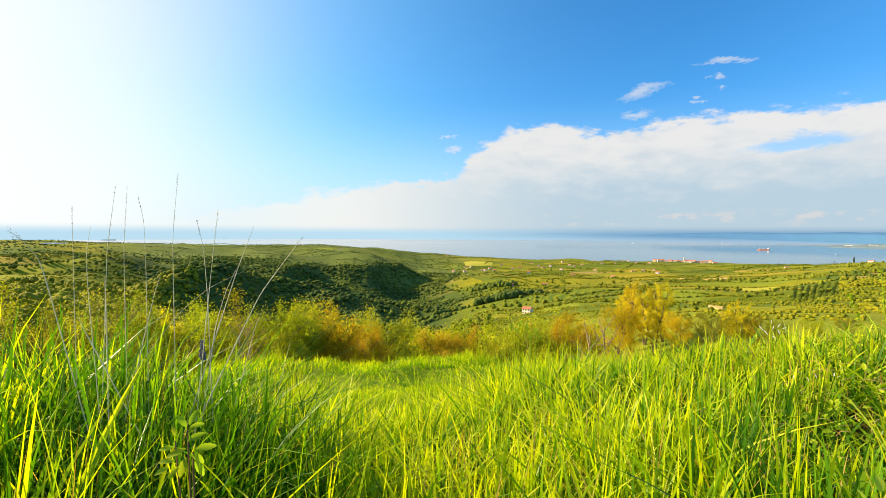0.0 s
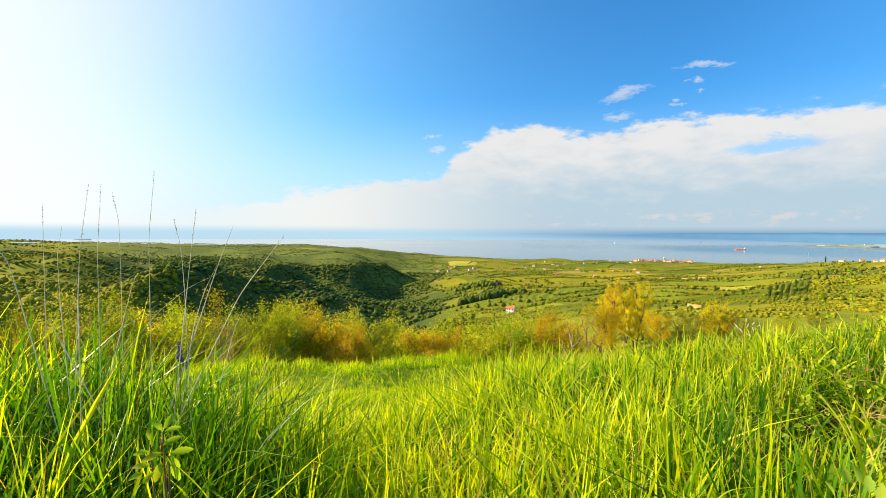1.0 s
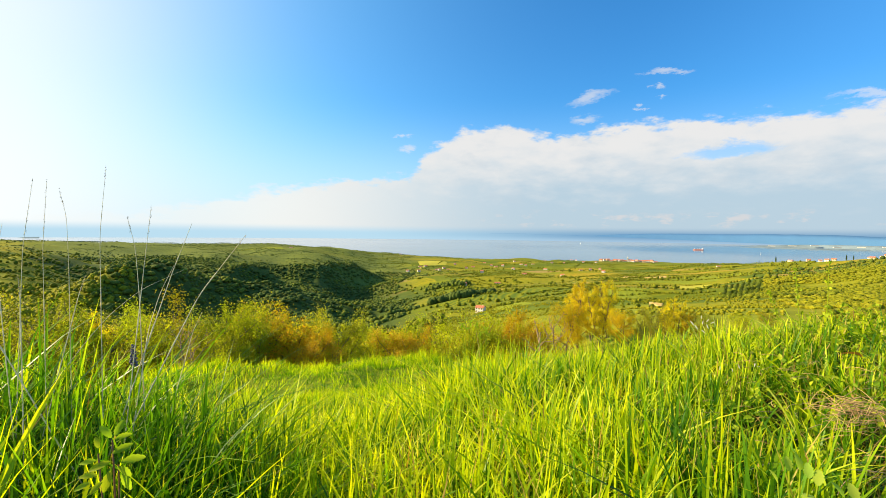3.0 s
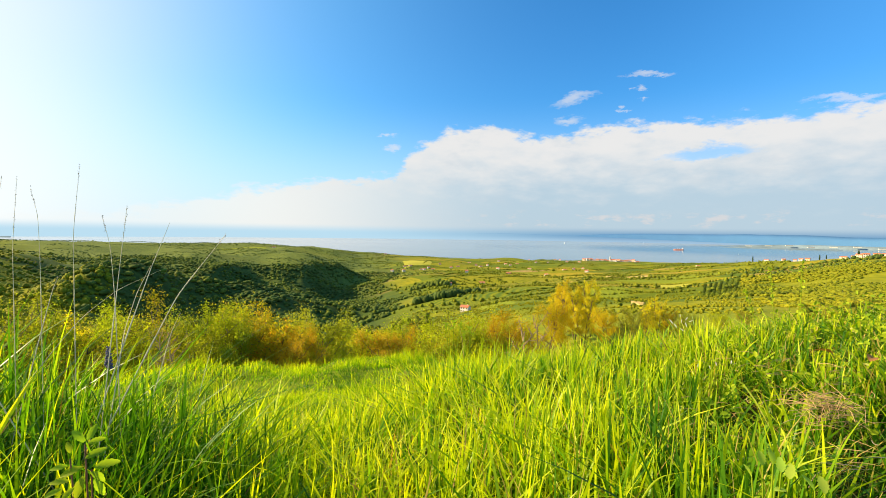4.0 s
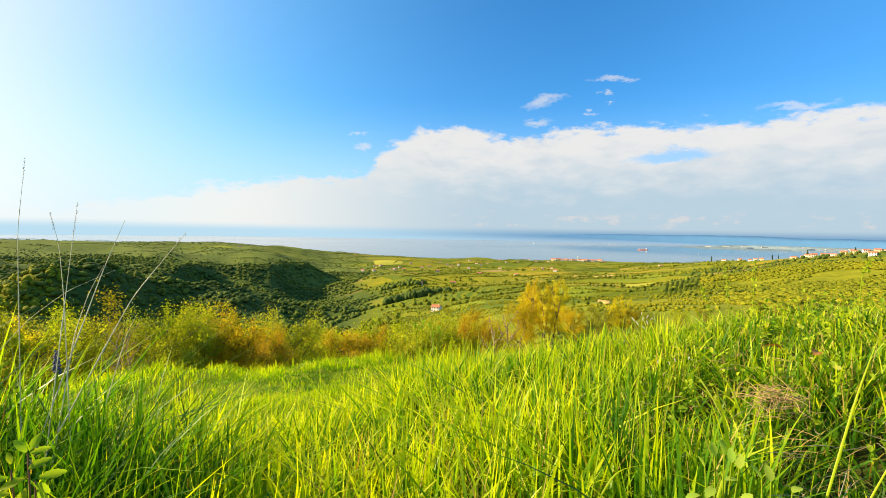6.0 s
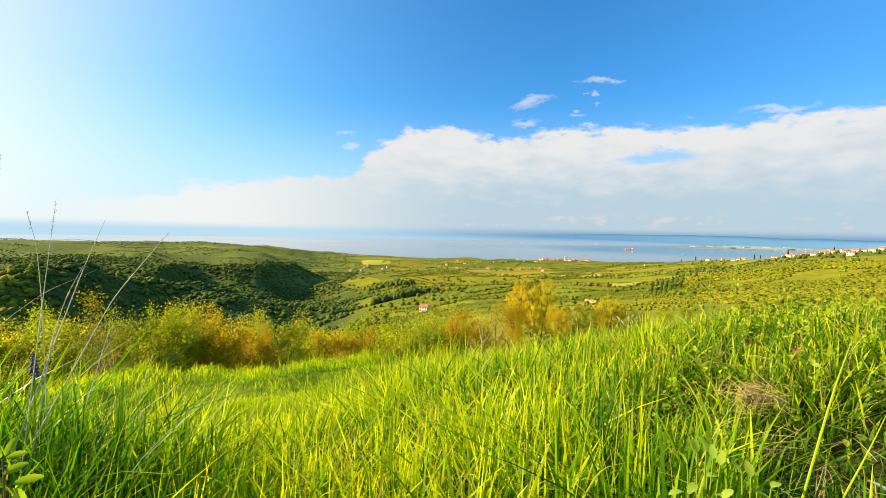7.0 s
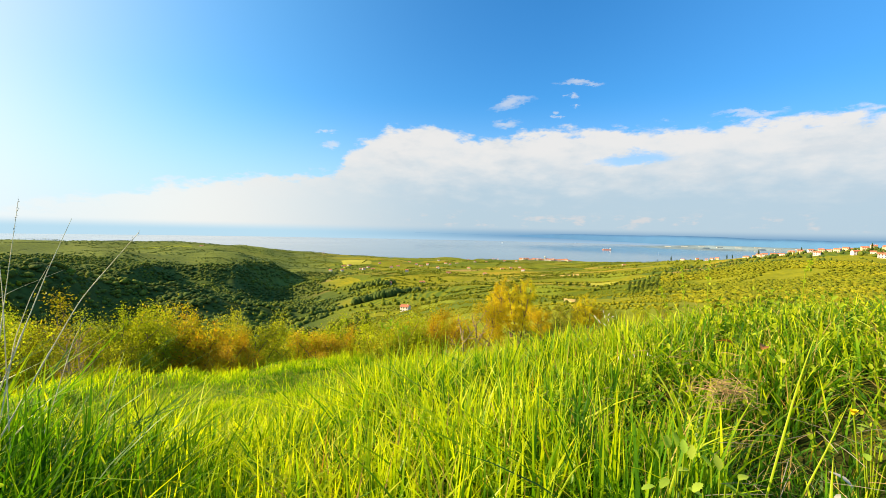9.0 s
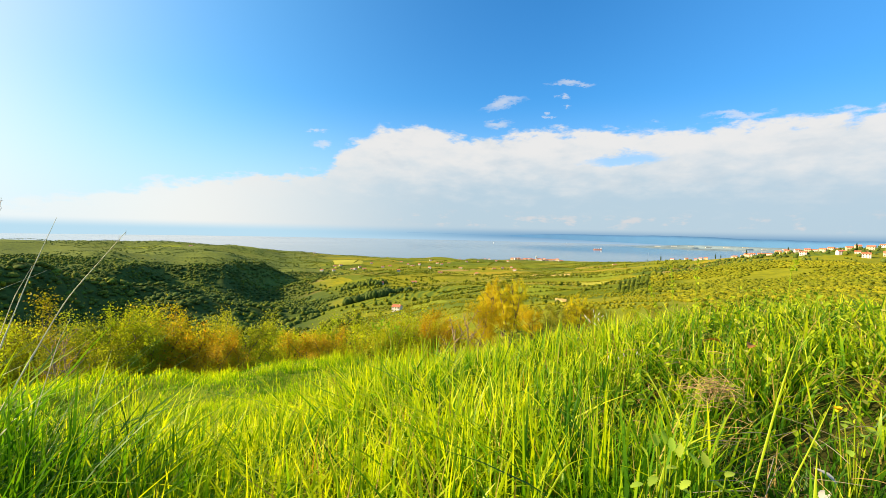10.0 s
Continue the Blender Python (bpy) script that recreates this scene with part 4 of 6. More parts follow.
def make_woods():
    rng = np.random.default_rng(8)

    def sector(n, a0, a1, r0, r1, keep=None):
        x, y = strewn(rng, n, r0, r1, a0, a1)
        if keep is not None:
            ok = keep(x, y)
            x, y = x[ok], y[ok]
        ok = ground(x, y) > SEA + 2
        return x[ok], y[ok]

    def bearing(x, y):
        return np.degrees(np.arctan2(x, y))

    def hedges(n, a0, a1, r0, r1, gap):
        """Rows of bushes along the edges of fields, most of them across the slope."""
        xs, ys = [], []
        for _ in range(n):
            px, py = (float(q[0]) for q in strewn(rng, 1, r0, r1, a0, a1))
            way = math.atan2(px, py) + (rng.normal(1.57, 0.35) if rng.random() < 0.72 else rng.normal(0.25, 0.4))
            t = np.arange(0, rng.uniform(25, 110), gap * rng.uniform(0.7, 1.4))
            bow = rng.normal(0, 0.0022)
            xs.append(px + np.sin(way) * t + np.cos(way) * bow * t * t + rng.normal(0, 0.7, len(t)))
            ys.append(py + np.cos(way) * t - np.sin(way) * bow * t * t + rng.normal(0, 0.7, len(t)))
        x, y = np.concatenate(xs), np.concatenate(ys)
        ok = (ground(x, y) > SEA + 2) & (bearing(x, y) > a0 - 3) & ((np.abs(bearing(x, y) - 40) > 2.4) | (np.abs(np.hypot(x, y) - 265) > 55))
        return x[ok], y[ok]

    # the spurs across the valley: closed wood, thinning out into fields on the sun's side
    x, y = sector(19000, -40, 5, 205, 700, lambda x, y: rolling(x, y, 42, 2, 31) > -0.95 + 1.5 * smooth(bearing(x, y), -30, -35) + 1.5 * smooth(bearing(x, y), -3, 4))
    close = np.hypot(x, y) < 400
    for some, level in ((close, 2), (~close, 1)):
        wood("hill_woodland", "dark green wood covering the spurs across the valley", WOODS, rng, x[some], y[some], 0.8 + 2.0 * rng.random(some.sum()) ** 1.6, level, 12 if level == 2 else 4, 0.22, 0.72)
    # bushes on the slope before it
    for a0, a1, r0, r1, count, low, sprays, foliage in ((-62, -24, 36, 95, 420, -0.6, 110, SUNNY), (-24, 6, 42, 95, 150, -0.4, 110, SCRUBS), (-62, -28, 95, 270, 2300, -0.7, 18, SUNNY), (-28, 6, 95, 235, 900, -0.45, 24, SCRUBS), (8, 44, 140, 270, 300, 0.2, 40, SCRUBS)):
        x, y = sector(count, a0, a1, r0, r1, lambda x, y: rolling(x, y, 25, 2, int(r0)) > low)
        wood("slope_scrub", "yellow-green scrub and young trees on the slope below the meadow", foliage, rng, x, y, rng.uniform(0.7, 1.6, len(x)) * (0.62 if a0 > 0 else 1.3 if r0 >= 90 else 1.0), 3 if r0 < 90 else 2, sprays, 0.17)
    for a0, a1, r0, r1, count in ((4, 44, 62, 150, 3400), (4, 44, 150, 270, 4200), (-52, -30, 120, 330, 3000)):
        x, y = sector(count, a0, a1, r0, r1, lambda x, y: rolling(x, y, 18, 3, 81) > -0.1)
        wood("rough_pasture", "low tufts and brambles in rough pasture", SUNNY, rng, x, y, rng.uniform(0.16, 0.45, len(x)) * (1.0 if r0 < 100 else 1.4), 1, 5, 0.55, 0.8)
    x, y = sector(6500, -62, -29, 225, 700, lambda x, y: rolling(x, y * 0.8, 48, 3, 37) > 0.0)
    wood("sunny_thickets", "light green thickets between the fields on the sunny slope", SUNNY, rng, x, y, 0.7 + 1.3 * rng.random(len(x)) ** 1.6, 1, 6, 0.3, 0.75)
    # fields on the sun's side and beyond: hedges along their edges
    x, y = hedges(60, -60, -30, 250, 700, 3.2)
    wood("hedgerow", "olive green hedges between terraced fields", SCRUBS, rng, x, y, rng.uniform(0.9, 2.2, len(x)), 2, 6, 0.25)
    x, y = hedges(85, 3, 46, 240, 620, 0.9)
    wood("hedgerow", "green hedges and tree rows between the fields", SCRUBS, rng, x, y, rng.uniform(0.45, 1.0, len(x)) * (1 + 0.6 * (rng.random(len(x)) < 0.12)), 1, 5, 0.4)
    x, y = hedges(120, -12, 46, 600, 1300, 2.0)
    wood("hedgerow", "hedges and tree rows on the coastal slope", SCRUBS, rng, x, y, rng.uniform(0.7, 1.7, len(x)), 1)
    x, y = sector(4200, -1, 46, 230, 1000, lambda x, y: rolling(x, y, 60, 3, 33) > 0.36 - 0.42 * smooth(bearing(x, y), 20, 8) * smooth(np.hypot(x, y), 620, 450))
    wood("copse", "small copses among the fields", SCRUBS, rng, x, y, rng.uniform(0.8, 2.2, len(x)), 2, 6, 0.25)
    # a belt of tall dark trees by the farm, and another under the village
    for a0, a1, r0, r1, count, tall in ((4.2, 9.6, 318, 334, 120, 1.5), (3.6, 9.4, 470, 490, 90, 1.5), (9.4, 12.6, 330, 342, 40, 1.0)):
        x, y = sector(count, a0, a1, r0, r1)
        wood("tree_belt", "belt of dense dark green trees beside a field", WOODS, rng, x, y, rng.uniform(1.8, 3.0, len(x)), 2, 16, 0.22, tall)
    x, y = sector(330, 40.5, 48.0, 196, 226)
    wood("tree_belt", "thicket of dark green bushes below the fields", SCRUBS, rng, x, y, rng.uniform(0.7, 1.5, len(x)), 2, 20, 0.22)
    # hillside below the village
    for r0, r1, count, sprays, seed in ((60, 130, 520, 70, 34), (130, 350, 11000, 4, 39)):
        x, y = sector(count, 42, 78, r0, r1, lambda x, y: (rolling(x, y, 40, 2, seed) > -0.75) & (np.hypot(x, y) > 60 + 120 * smooth(bearing(x, y), 48, 42)))
        wood("bushy_hillside", "sunlit yellow-green bushes on the hillside below the village", SUNNY, rng, x, y, rng.uniform(0.45, 1.15, len(x)) * (1.0 if r0 < 110 else 1.35), 3 if r0 < 110 else 1, sprays, 0.16 if r0 < 110 else 0.36, 0.7 if r0 < 110 else 0.55)
    x, y = sector(420, 41, 70, 350, 600)
    wood("village_trees", "garden trees and bushes between the village houses", WOODS, rng, x, y, rng.uniform(0.8, 2.2, len(x)), 2, 20, 0.25)
    x, y = sector(13000, -58, 8, 540, 1330, lambda x, y: rolling(x, y * 0.7, 75, 3, 35) > -0.02 + 0.2 * (bearing(x, y) > -3))
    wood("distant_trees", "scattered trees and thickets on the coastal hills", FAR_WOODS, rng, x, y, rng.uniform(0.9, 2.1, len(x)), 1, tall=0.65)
    x, y = hedges(120, -58, 0, 640, 1320, 2.6)
    wood("hedgerow", "green tree rows along the terraces of the far ridge", FAR_WOODS, rng, x, y, rng.uniform(0.8, 1.7, len(x)), 1, tall=0.7)


make_woods()


# ---- houses ----
def make_house(name, label, wide, deep, high, plaster, seed):
    rng = random.Random(seed)
    root = tagged(new(name), label, "house", "houses on the hills")
    bm = bmesh.new()
    rise = deep * 0.24
    pts = [(-wide / 2, -deep / 2), (wide / 2, -deep / 2), (wide / 2, deep / 2), (-wide / 2, deep / 2)]
    low = [bm.verts.new((px, py, -1.5)) for px, py in pts]
    top = [bm.verts.new((px, py, high)) for px, py in pts]
    ridge = [bm.verts.new((-wide / 2, 0, high + rise)), bm.verts.new((wide / 2, 0, high + rise))]
    bm.faces.new((low[0], low[1], top[1], top[0]))
    bm.faces.new((low[1], low[2], top[2], ridge[1], top[1]))
    bm.faces.new((low[2], low[3], top[3], top[2]))
    bm.faces.new((low[3], low[0], top[0], ridge[0], top[3]))
    part("wall", bm, plaster, root)
    for side in (-1, 1):
        bm = bmesh.new()
        slope = math.atan2(rise, deep / 2)
        length = math.hypot(rise, deep / 2) + 0.5
        m = Matrix.Translation((0, side * (deep / 4 + 0.12), high + rise / 2 + 0.06)) @ Matrix.Rotation(-side * slope, 4, "X") @ Matrix.Diagonal((wide + 0.8, length, 0.22, 1))
        bmesh.ops.create_cube(bm, size=1.0, matrix=m)
        part("roof", bm, ROOF, root)
    part("chimney", box(bmesh.new(), (0.6, 0.6, 1.3), (wide * 0.25, deep * 0.12, high + rise + 0.2)), plaster, root)
    floors = max(1, round(high / 2.9))
    for side in (-1, 1):
        for k in range(floors):
            for c in range(max(2, int(wide / 3))):
                px = -wide / 2 + wide * (c + 0.5) / max(2, int(wide / 3))
                frame_ob = part("window", box(bmesh.new(), (1.25, 0.1, 1.5), (px, side * (deep / 2 + 0.02), k * 2.8 + 1.6)), WOOD if rng.random() < 0.5 else STONE, root)
                part("pane", box(bmesh.new(), (1.0, 0.06, 1.25), (px, side * (deep / 2 + 0.06), k * 2.8 + 1.6)), DARK_GLASS, frame_ob)
    part("door", box(bmesh.new(), (1.0, 0.1, 2.1), (wide / 2 + 0.02, deep * 0.1, 1.05), math.pi / 2), WOOD, root)
    return root


def make_houses():
    kinds = [make_house("house", "white plastered house with a red clay roof among fields", 9.0, 7.5, 5.4, PLASTER, 1),
             make_house("farmhouse", "long low white farmhouse with a red clay roof", 13.0, 7.0, 3.2, PLASTER, 2),
             make_house("house", "ochre plastered house with a red clay roof", 10.0, 8.0, 5.6, PLASTER_WARM, 3)]
    used = [False] * 3
    village = ((44.1, -2.2), (45.5, -2.0), (46.4, -1.95), (47.4, -1.9), (50.0, -1.4), (50.8, -1.45), (51.6, -1.25), (52.3, -1.0), (53.0, -1.35), (53.8, -0.95), (55.3, -0.8), (56.1, -0.9), (56.7, -0.5),
               (57.9, -0.75), (58.6, -1.3), (59.2, -0.85), (60.0, -1.15), (60.7, -0.75), (61.5, -0.5), (62.3, -0.9), (63.5, -0.6), (50.1, -2.1), (46.9, -2.2), (51.2, -1.75), (52.8, -0.75), (54.5, -1.2), (55.8, -1.5), (57.3, -1.1), (58.2, -0.45), (59.8, -0.5), (60.4, -1.5), (61.9, -1.3))
    fields = ((10.9, -10.2), (37.9, -3.5), (8.8, -6.9), (16.4, -5.3), (21.1, -5.4), (23.3, -4.6), (24.4, -4.5), (13.0, -6.6), (25.5, -4.4), (19.0, -4.6), (5.5, -5.0), (3.0, -4.6), (11.0, -5.2),
              (-13.0, -2.2), (15.0, -4.7))
    coast = tuple((25.6 + 0.4 * k, -3.34 + 0.04 * (k % 3)) for k in range(16))
    fields += tuple((0.5 + 26 * ((k * 0.618) % 1), -3.0 - 1.9 * ((k * 0.377) % 1) - (0.5 if k % 3 else 0.0)) for k in range(26))
    k = 0
    for group, spots in (("village", village), ("fields", fields), ("coast", coast)):
        for az, el in spots:
            at = meet(az, el)
            kind = (2 if k % 2 else 0 if k % 4 else 1) if group != "fields" else (1 if k % 2 else 0)
            m = Matrix.Translation(at - Vector((0, 0, 0.3))) @ Matrix.Rotation(radians(-az + (k * 47) % 60 - 30), 4, "Z") @ Matrix.Scale(0.47 if group == "village" else 0.85 if group == "coast" else 0.5, 4)
            if used[kind]:
                again(kinds[kind], m)
            else:
                kinds[kind].matrix_basis = m
                used[kind] = True
            k += 1


make_houses()


# ---- far things ----
def patch(label, az0, az1, r0, r1, mat, skew=0.0):
    """A field laid over the land between two bearings and two ranges."""
    a, r = np.meshgrid(np.radians(np.linspace(az0, az1, 14)), np.linspace(0, 1, 10), indexing="ij")
    u = (a - a.min()) / (a.max() - a.min() + 1e-9)
    rr = r0 + (r1 - r0) * r + skew * (u - 0.5) * (r1 - r0) + 3 * np.sin(u * 5 + r * 2)
    a = a + 0.1 * (a.max() - a.min()) * rolling(u * 0.4, r * 2, 1.0, 1, int(r0))
    rr = rr + 0.3 * (r1 - r0) * rolling(u * 3, r * 0.4, 1.0, 1, int(r1))
    x, y = rr * np.sin(a), rr * np.cos(a)
    rim = np.minimum(np.minimum(u, 1 - u) * 13, np.minimum(r, 1 - r) * 9)
    v = np.stack([x, y, ground(x, y) + 0.22 - 0.5 * (rim < 0.5)], -1).reshape(-1, 3)
    i, j = np.meshgrid(np.arange(13), np.arange(9), indexing="ij")
    f = np.stack([i * 10 + j, i * 10 + j + 1, (i + 1) * 10 + j + 1, (i + 1) * 10 + j], -1).reshape(-1, 4)
    tagged(new("field", mesh_of("field", v, f, mat, smooth_shade=True)), label, "field", kind="structure")


def field_material(name, low, high, turn):
    mat, n, out = material(name)
    spot = n.add("ShaderNodeNewGeometry").outputs["Position"]
    turned = n.add("ShaderNodeMapping")
    n.link(spot, turned.inputs[0])
    turned.inputs["Rotation"].default_value = (0, 0, turn)
    rows = n.add("ShaderNodeTexWave")
    n.link(turned.outputs[0], rows.inputs[0])
    for key, v in (("Scale", 0.09), ("Distortion", 1.2), ("Detail", 3.0)):
        rows.inputs[key].default_value = v
    col = n.mix(n.math("ADD", n.math("MULTIPLY", rows.outputs["Fac"], 0.35), n.math("MULTIPLY", n.noise(spot, 0.07, 6.0, 0.65), 0.75), clamp=True), low, high)
    surface(n, out, col, 0.95, n.noise(spot, 1.5, 5.0), 0.5, gap=0.3)
    return mat


def make_fields():
    green = field_material("green_field", (0.15, 0.19, 0.011), (0.24, 0.265, 0.014), 0.4)
    yellow = field_material("mustard_field", (0.32, 0.32, 0.03), (0.46, 0.4, 0.045), 0.9)
    tan = field_material("dry_field", (0.48, 0.3, 0.08), (0.58, 0.42, 0.14), 1.3)
    patch("mustard yellow field near the coast", 2.6, 6.4, 830, 960, yellow, 0.5)
    patch("light green meadow on the coastal slope", -19.0, -14.0, 1000, 1120, green)
    patch("light green field below the coast road", 29.0, 38.5, 420, 520, green, 0.2)
    patch("dry tan field beside a green one", 27.5, 33.0, 540, 600, tan, 0.4)
    patch("light green field on the slope", 25.0, 31.0, 250, 310, green, -0.3)
    patch("light green field under the village", 36.0, 41.0, 470, 560, green, 0.3)
    patch("yellowing field on the slope", 34.0, 37.5, 330, 370, yellow, 0.2)
    patch("bare reddish plot among bushes", 31.0, 32.6, 150, 170, tan)
    patch("light green meadow above the valley", 12.5, 17.5, 210, 260, green, 0.3)


def make_orchard():
    root = tagged(new("orchard_tree"), "small round dark green orchard tree in a row", "tree", "orchard rows")
    rng = np.random.default_rng(6)
    v, f = tubes([(np.array([(0, 0, -0.3), (0.03, 0, 0.6), (0, 0.05, 1.3)]), np.array([0.12, 0.1, 0.05]))])
    part("trunk", mesh_of("trunk", v, f, BARK), parent=root)
    d = rng.normal(size=(170, 3))
    d /= np.linalg.norm(d, axis=1)[:, None]
    v, f = cards(rng, d * rng.uniform(0.7, 1.1, (170, 1)) * np.array([1.2, 1.2, 1.0]) + (0, 0, 1.7), 0.4, d * 1.5, 0.1)
    part("crown", mesh_of("crown", v, f, LEAF_WOOD), parent=root)
    first = True
    for row in range(7):
        for k in range(11):
            az, r = 38.4 + row * 0.5 + k * 0.03, 218 + k * 8 + row * 3
            x, y = r * math.sin(radians(az)), r * math.cos(radians(az))
            m = pose(x, y, float(ground(x, y)), 0, 0, (row * 71 + k * 133) % 360) @ Matrix.Scale(0.6, 4)
            if first:
                root.matrix_basis, first = m, False
            else:
                again(root, m)


def make_cypresses():
    root = tagged(new("cypress"), "slender dark green cypress on the ridge", "tree", "cypresses by the village")
    rng = np.random.default_rng(3)
    v, f = tubes([(np.array([(0, 0, -0.5), (0, 0, 2), (0, 0, 7)]), np.array([0.2, 0.16, 0.04]))])
    part("trunk", mesh_of("trunk", v, f, BARK), parent=root)
    t = rng.random(900) ** 1.2
    w = 1.0 * np.sin(np.pi * np.clip(t * 0.9 + 0.08, 0, 1)) ** 0.8 * (1.1 - 0.5 * t)
    a = rng.uniform(0, 2 * math.pi, 900)
    d = np.stack([np.cos(a), np.sin(a), np.full(900, 0.6)], -1)
    at = np.stack([np.cos(a) * w, np.sin(a) * w, 0.4 + 9.2 * t], -1)
    v, f = cards(rng, at, 0.45, d, 0.1)
    part("crown", mesh_of("crown", v, f, LEAF_CYPRESS), parent=root)
    spots = ((42.9, -2.15, 0.9), (48.3, -1.9, 0.7), (48.8, -1.9, 0.55), (51.1, -1.5, 0.7), (37.2, -3.3, 0.5), (54.6, -1.0, 0.6), (41.5, -2.6, 0.5), (59.7, -0.9, 0.6))
    for k, (az, el, size) in enumerate(spots):
        m = Matrix.Translation(meet(az, el)) @ Matrix.Scale(size, 4)
        if k:
            again(root, m)
        else:
            root.matrix_basis = m


def make_church():
    root = tagged(new("church"), "pale stone church with a tall bell tower by the sea", "church")
    at = meet(28.6, -3.36)
    part("nave", box(bmesh.new(), (20, 10, 9), (12, 0, 4)), PLASTER, root)
    for side in (-1, 1):
        bm = bmesh.new()
        bmesh.ops.create_cube(bm, size=1.0, matrix=Matrix.Translation((12, side * 2.7, 9.9)) @ Matrix.Rotation(-side * 0.5, 4, "X") @ Matrix.Diagonal((21, 6.6, 0.4, 1)))
        part("roof", bm, ROOF, root)
    part("tower", box(bmesh.new(), (5, 5, 19), (0, 0, 9)), STONE, root)
    part("belfry", box(bmesh.new(), (5.4, 5.4, 0.6), (0, 0, 18.8)), STONE, root)
    bm = bmesh.new()
    bmesh.ops.create_cone(bm, cap_ends=True, segments=4, radius1=3.6, radius2=0.05, depth=6, matrix=Matrix.Translation((0, 0, 22)) @ Matrix.Rotation(math.pi / 4, 4, "Z"))
    part("spire", bm, STONE, root)
    for side in (-1, 1):
        part("window", box(bmesh.new(), (1.2, 0.2, 2.6), (0, side * 2.55, 16)), DARK_GLASS, root)
    root.matrix_basis = Matrix.Translation(at) @ Matrix.Rotation(radians(-20), 4, "Z") @ Matrix.Scale(0.62, 4)


def afloat(az, el):
    r = (EYE - SEA) / math.tan(radians(-el))
    return Vector((r * math.sin(radians(az)), r * math.cos(radians(az)), SEA)), r


def hull(bm, length, beam, height, z=0.0):
    rows = []
    for px, w in ((-0.5, 0.7), (-0.42, 0.95), (0.0, 1.0), (0.3, 0.9), (0.42, 0.55), (0.5, 0.04)):
        rows.append([bm.verts.new((px * length * (1.0 if h else 0.94), s * w * beam / 2 * (1.0 if h else 0.7), z + h * height)) for s, h in ((-1, 0), (-1, 1), (1, 1), (1, 0))])
    for p, q in zip(rows, rows[1:]):
        for k in range(4):
            bm.faces.new((p[k], q[k], q[(k + 1) % 4], p[(k + 1) % 4]))
    bm.faces.new(rows[0][::-1]), bm.faces.new(rows[-1])
    bmesh.ops.recalc_face_normals(bm, faces=bm.faces)
    return bm


def make_boats():
    at, r = afloat(35.9, -1.72)
    ship = tagged(new("cargo_ship"), "red cargo ship with a white deckhouse at anchor on the sea", "ship")
    part("hull", hull(bmesh.new(), 92, 15, 9, -1.5), HULL_RED, ship)
    part("deckhouse", box(bmesh.new(), (11, 12, 14), (-34, 0, 14)), SHIP_WHITE, ship)
    part("funnel", box(bmesh.new(), (4, 4, 5), (-40, 0, 22)), HULL_RED, ship)
    for k in range(3):
        part("crane", box(bmesh.new(), (2, 2, 12), (-10 + k * 20, 0, 13)), SHIP_WHITE, ship)
    part("hatch_cover", box(bmesh.new(), (52, 10, 2), (6, 0, 8.4)), HULL_RED, ship)
    ship.matrix_basis = Matrix.Translation(at) @ Matrix.Rotation(radians(-30), 4, "Z") @ Matrix.Rotation(math.pi, 4, "Z") @ Matrix.Scale(0.58, 4)
    boat = tagged(new("sailing_boat"), "small white sailing boat far out on the sea", "boat", "sailing boats")
    part("hull", hull(bmesh.new(), 11, 3.2, 1.6, -0.4), SHIP_WHITE, boat)
    v, f = tubes([(np.array([(0.5, 0, 0.5), (0.5, 0, 7.5), (0.5, 0, 15)]), np.array([0.12, 0.1, 0.06]))], 6)
    part("mast", mesh_of("mast", v, f, SHIP_WHITE), parent=boat)
    for name, x0, x1 in (("mainsail", 0.3, -4.8), ("jib", 0.8, 5.2)):
        bm = bmesh.new()
        v = [bm.verts.new(c) for c in ((x0, 0, 2.0), (x1, 0.5, 1.8), (x0, 0, 14.5), ((x0 + x1) / 2, 0.7, 6.0))]
        for tri in ((0, 1, 3), (1, 2, 3), (2, 0, 3)):
            bm.faces.new([v[k] for k in tri])
        part(name, bm, SAIL, boat)
    for k, (az, el) in enumerate(((32.2, -1.05), (22.9, -1.0), (23.2, -1.25), (41.6, -2.0))):
        at, r = afloat(az, el)
        m = Matrix.Translation(at) @ Matrix.Rotation(k * 1.3, 4, "Z") @ Matrix.Scale(0.7, 4)
        if k:
            again(boat, m)
        else:
            boat.matrix_basis = m


def ridge(name, label, az0, az1, r, height, mat, seed, foot_lift=0.0):
    """A low far coast: a long uneven ridge that tapers at its ends."""
    n = 220
    a = np.linspace(az0, az1, n)
    t = (a - az0) / (az1 - az0)
    x, y = r * np.sin(np.radians(a)), r * np.cos(np.radians(a))
    top = height * (0.86 + 0.1 * rolling(a * 40, a * 0, 260.0, 4, seed)) * smooth(t, 0, 0.4) * smooth(1 - t, 0, 0.04)
    v, ways = [], ((0.985, 0.0), (0.992, 0.6), (1.0, 1.0), (1.012, 0.0))
    base = foot_lift * (1 - smooth(t, 0, 0.8))    # foot raised off the sea towards the start, so no wedge shows in view
    top = np.maximum(top, base)
    for k, h in ways:
        v.append(np.stack([x * k, y * k, SEA - 1 + base + h * (top - base + 1)], -1))
    v = np.concatenate(v)
    i, j = np.meshgrid(np.arange(len(ways) - 1), np.arange(n - 1), indexing="ij")
    f = np.stack([i * n + j, i * n + j + 1, (i + 1) * n + j + 1, (i + 1) * n + j], -1).reshape(-1, 4)
    tagged(new(name, mesh_of(name, v, f, mat, smooth_shade=True)), label, "coast", kind="structure")


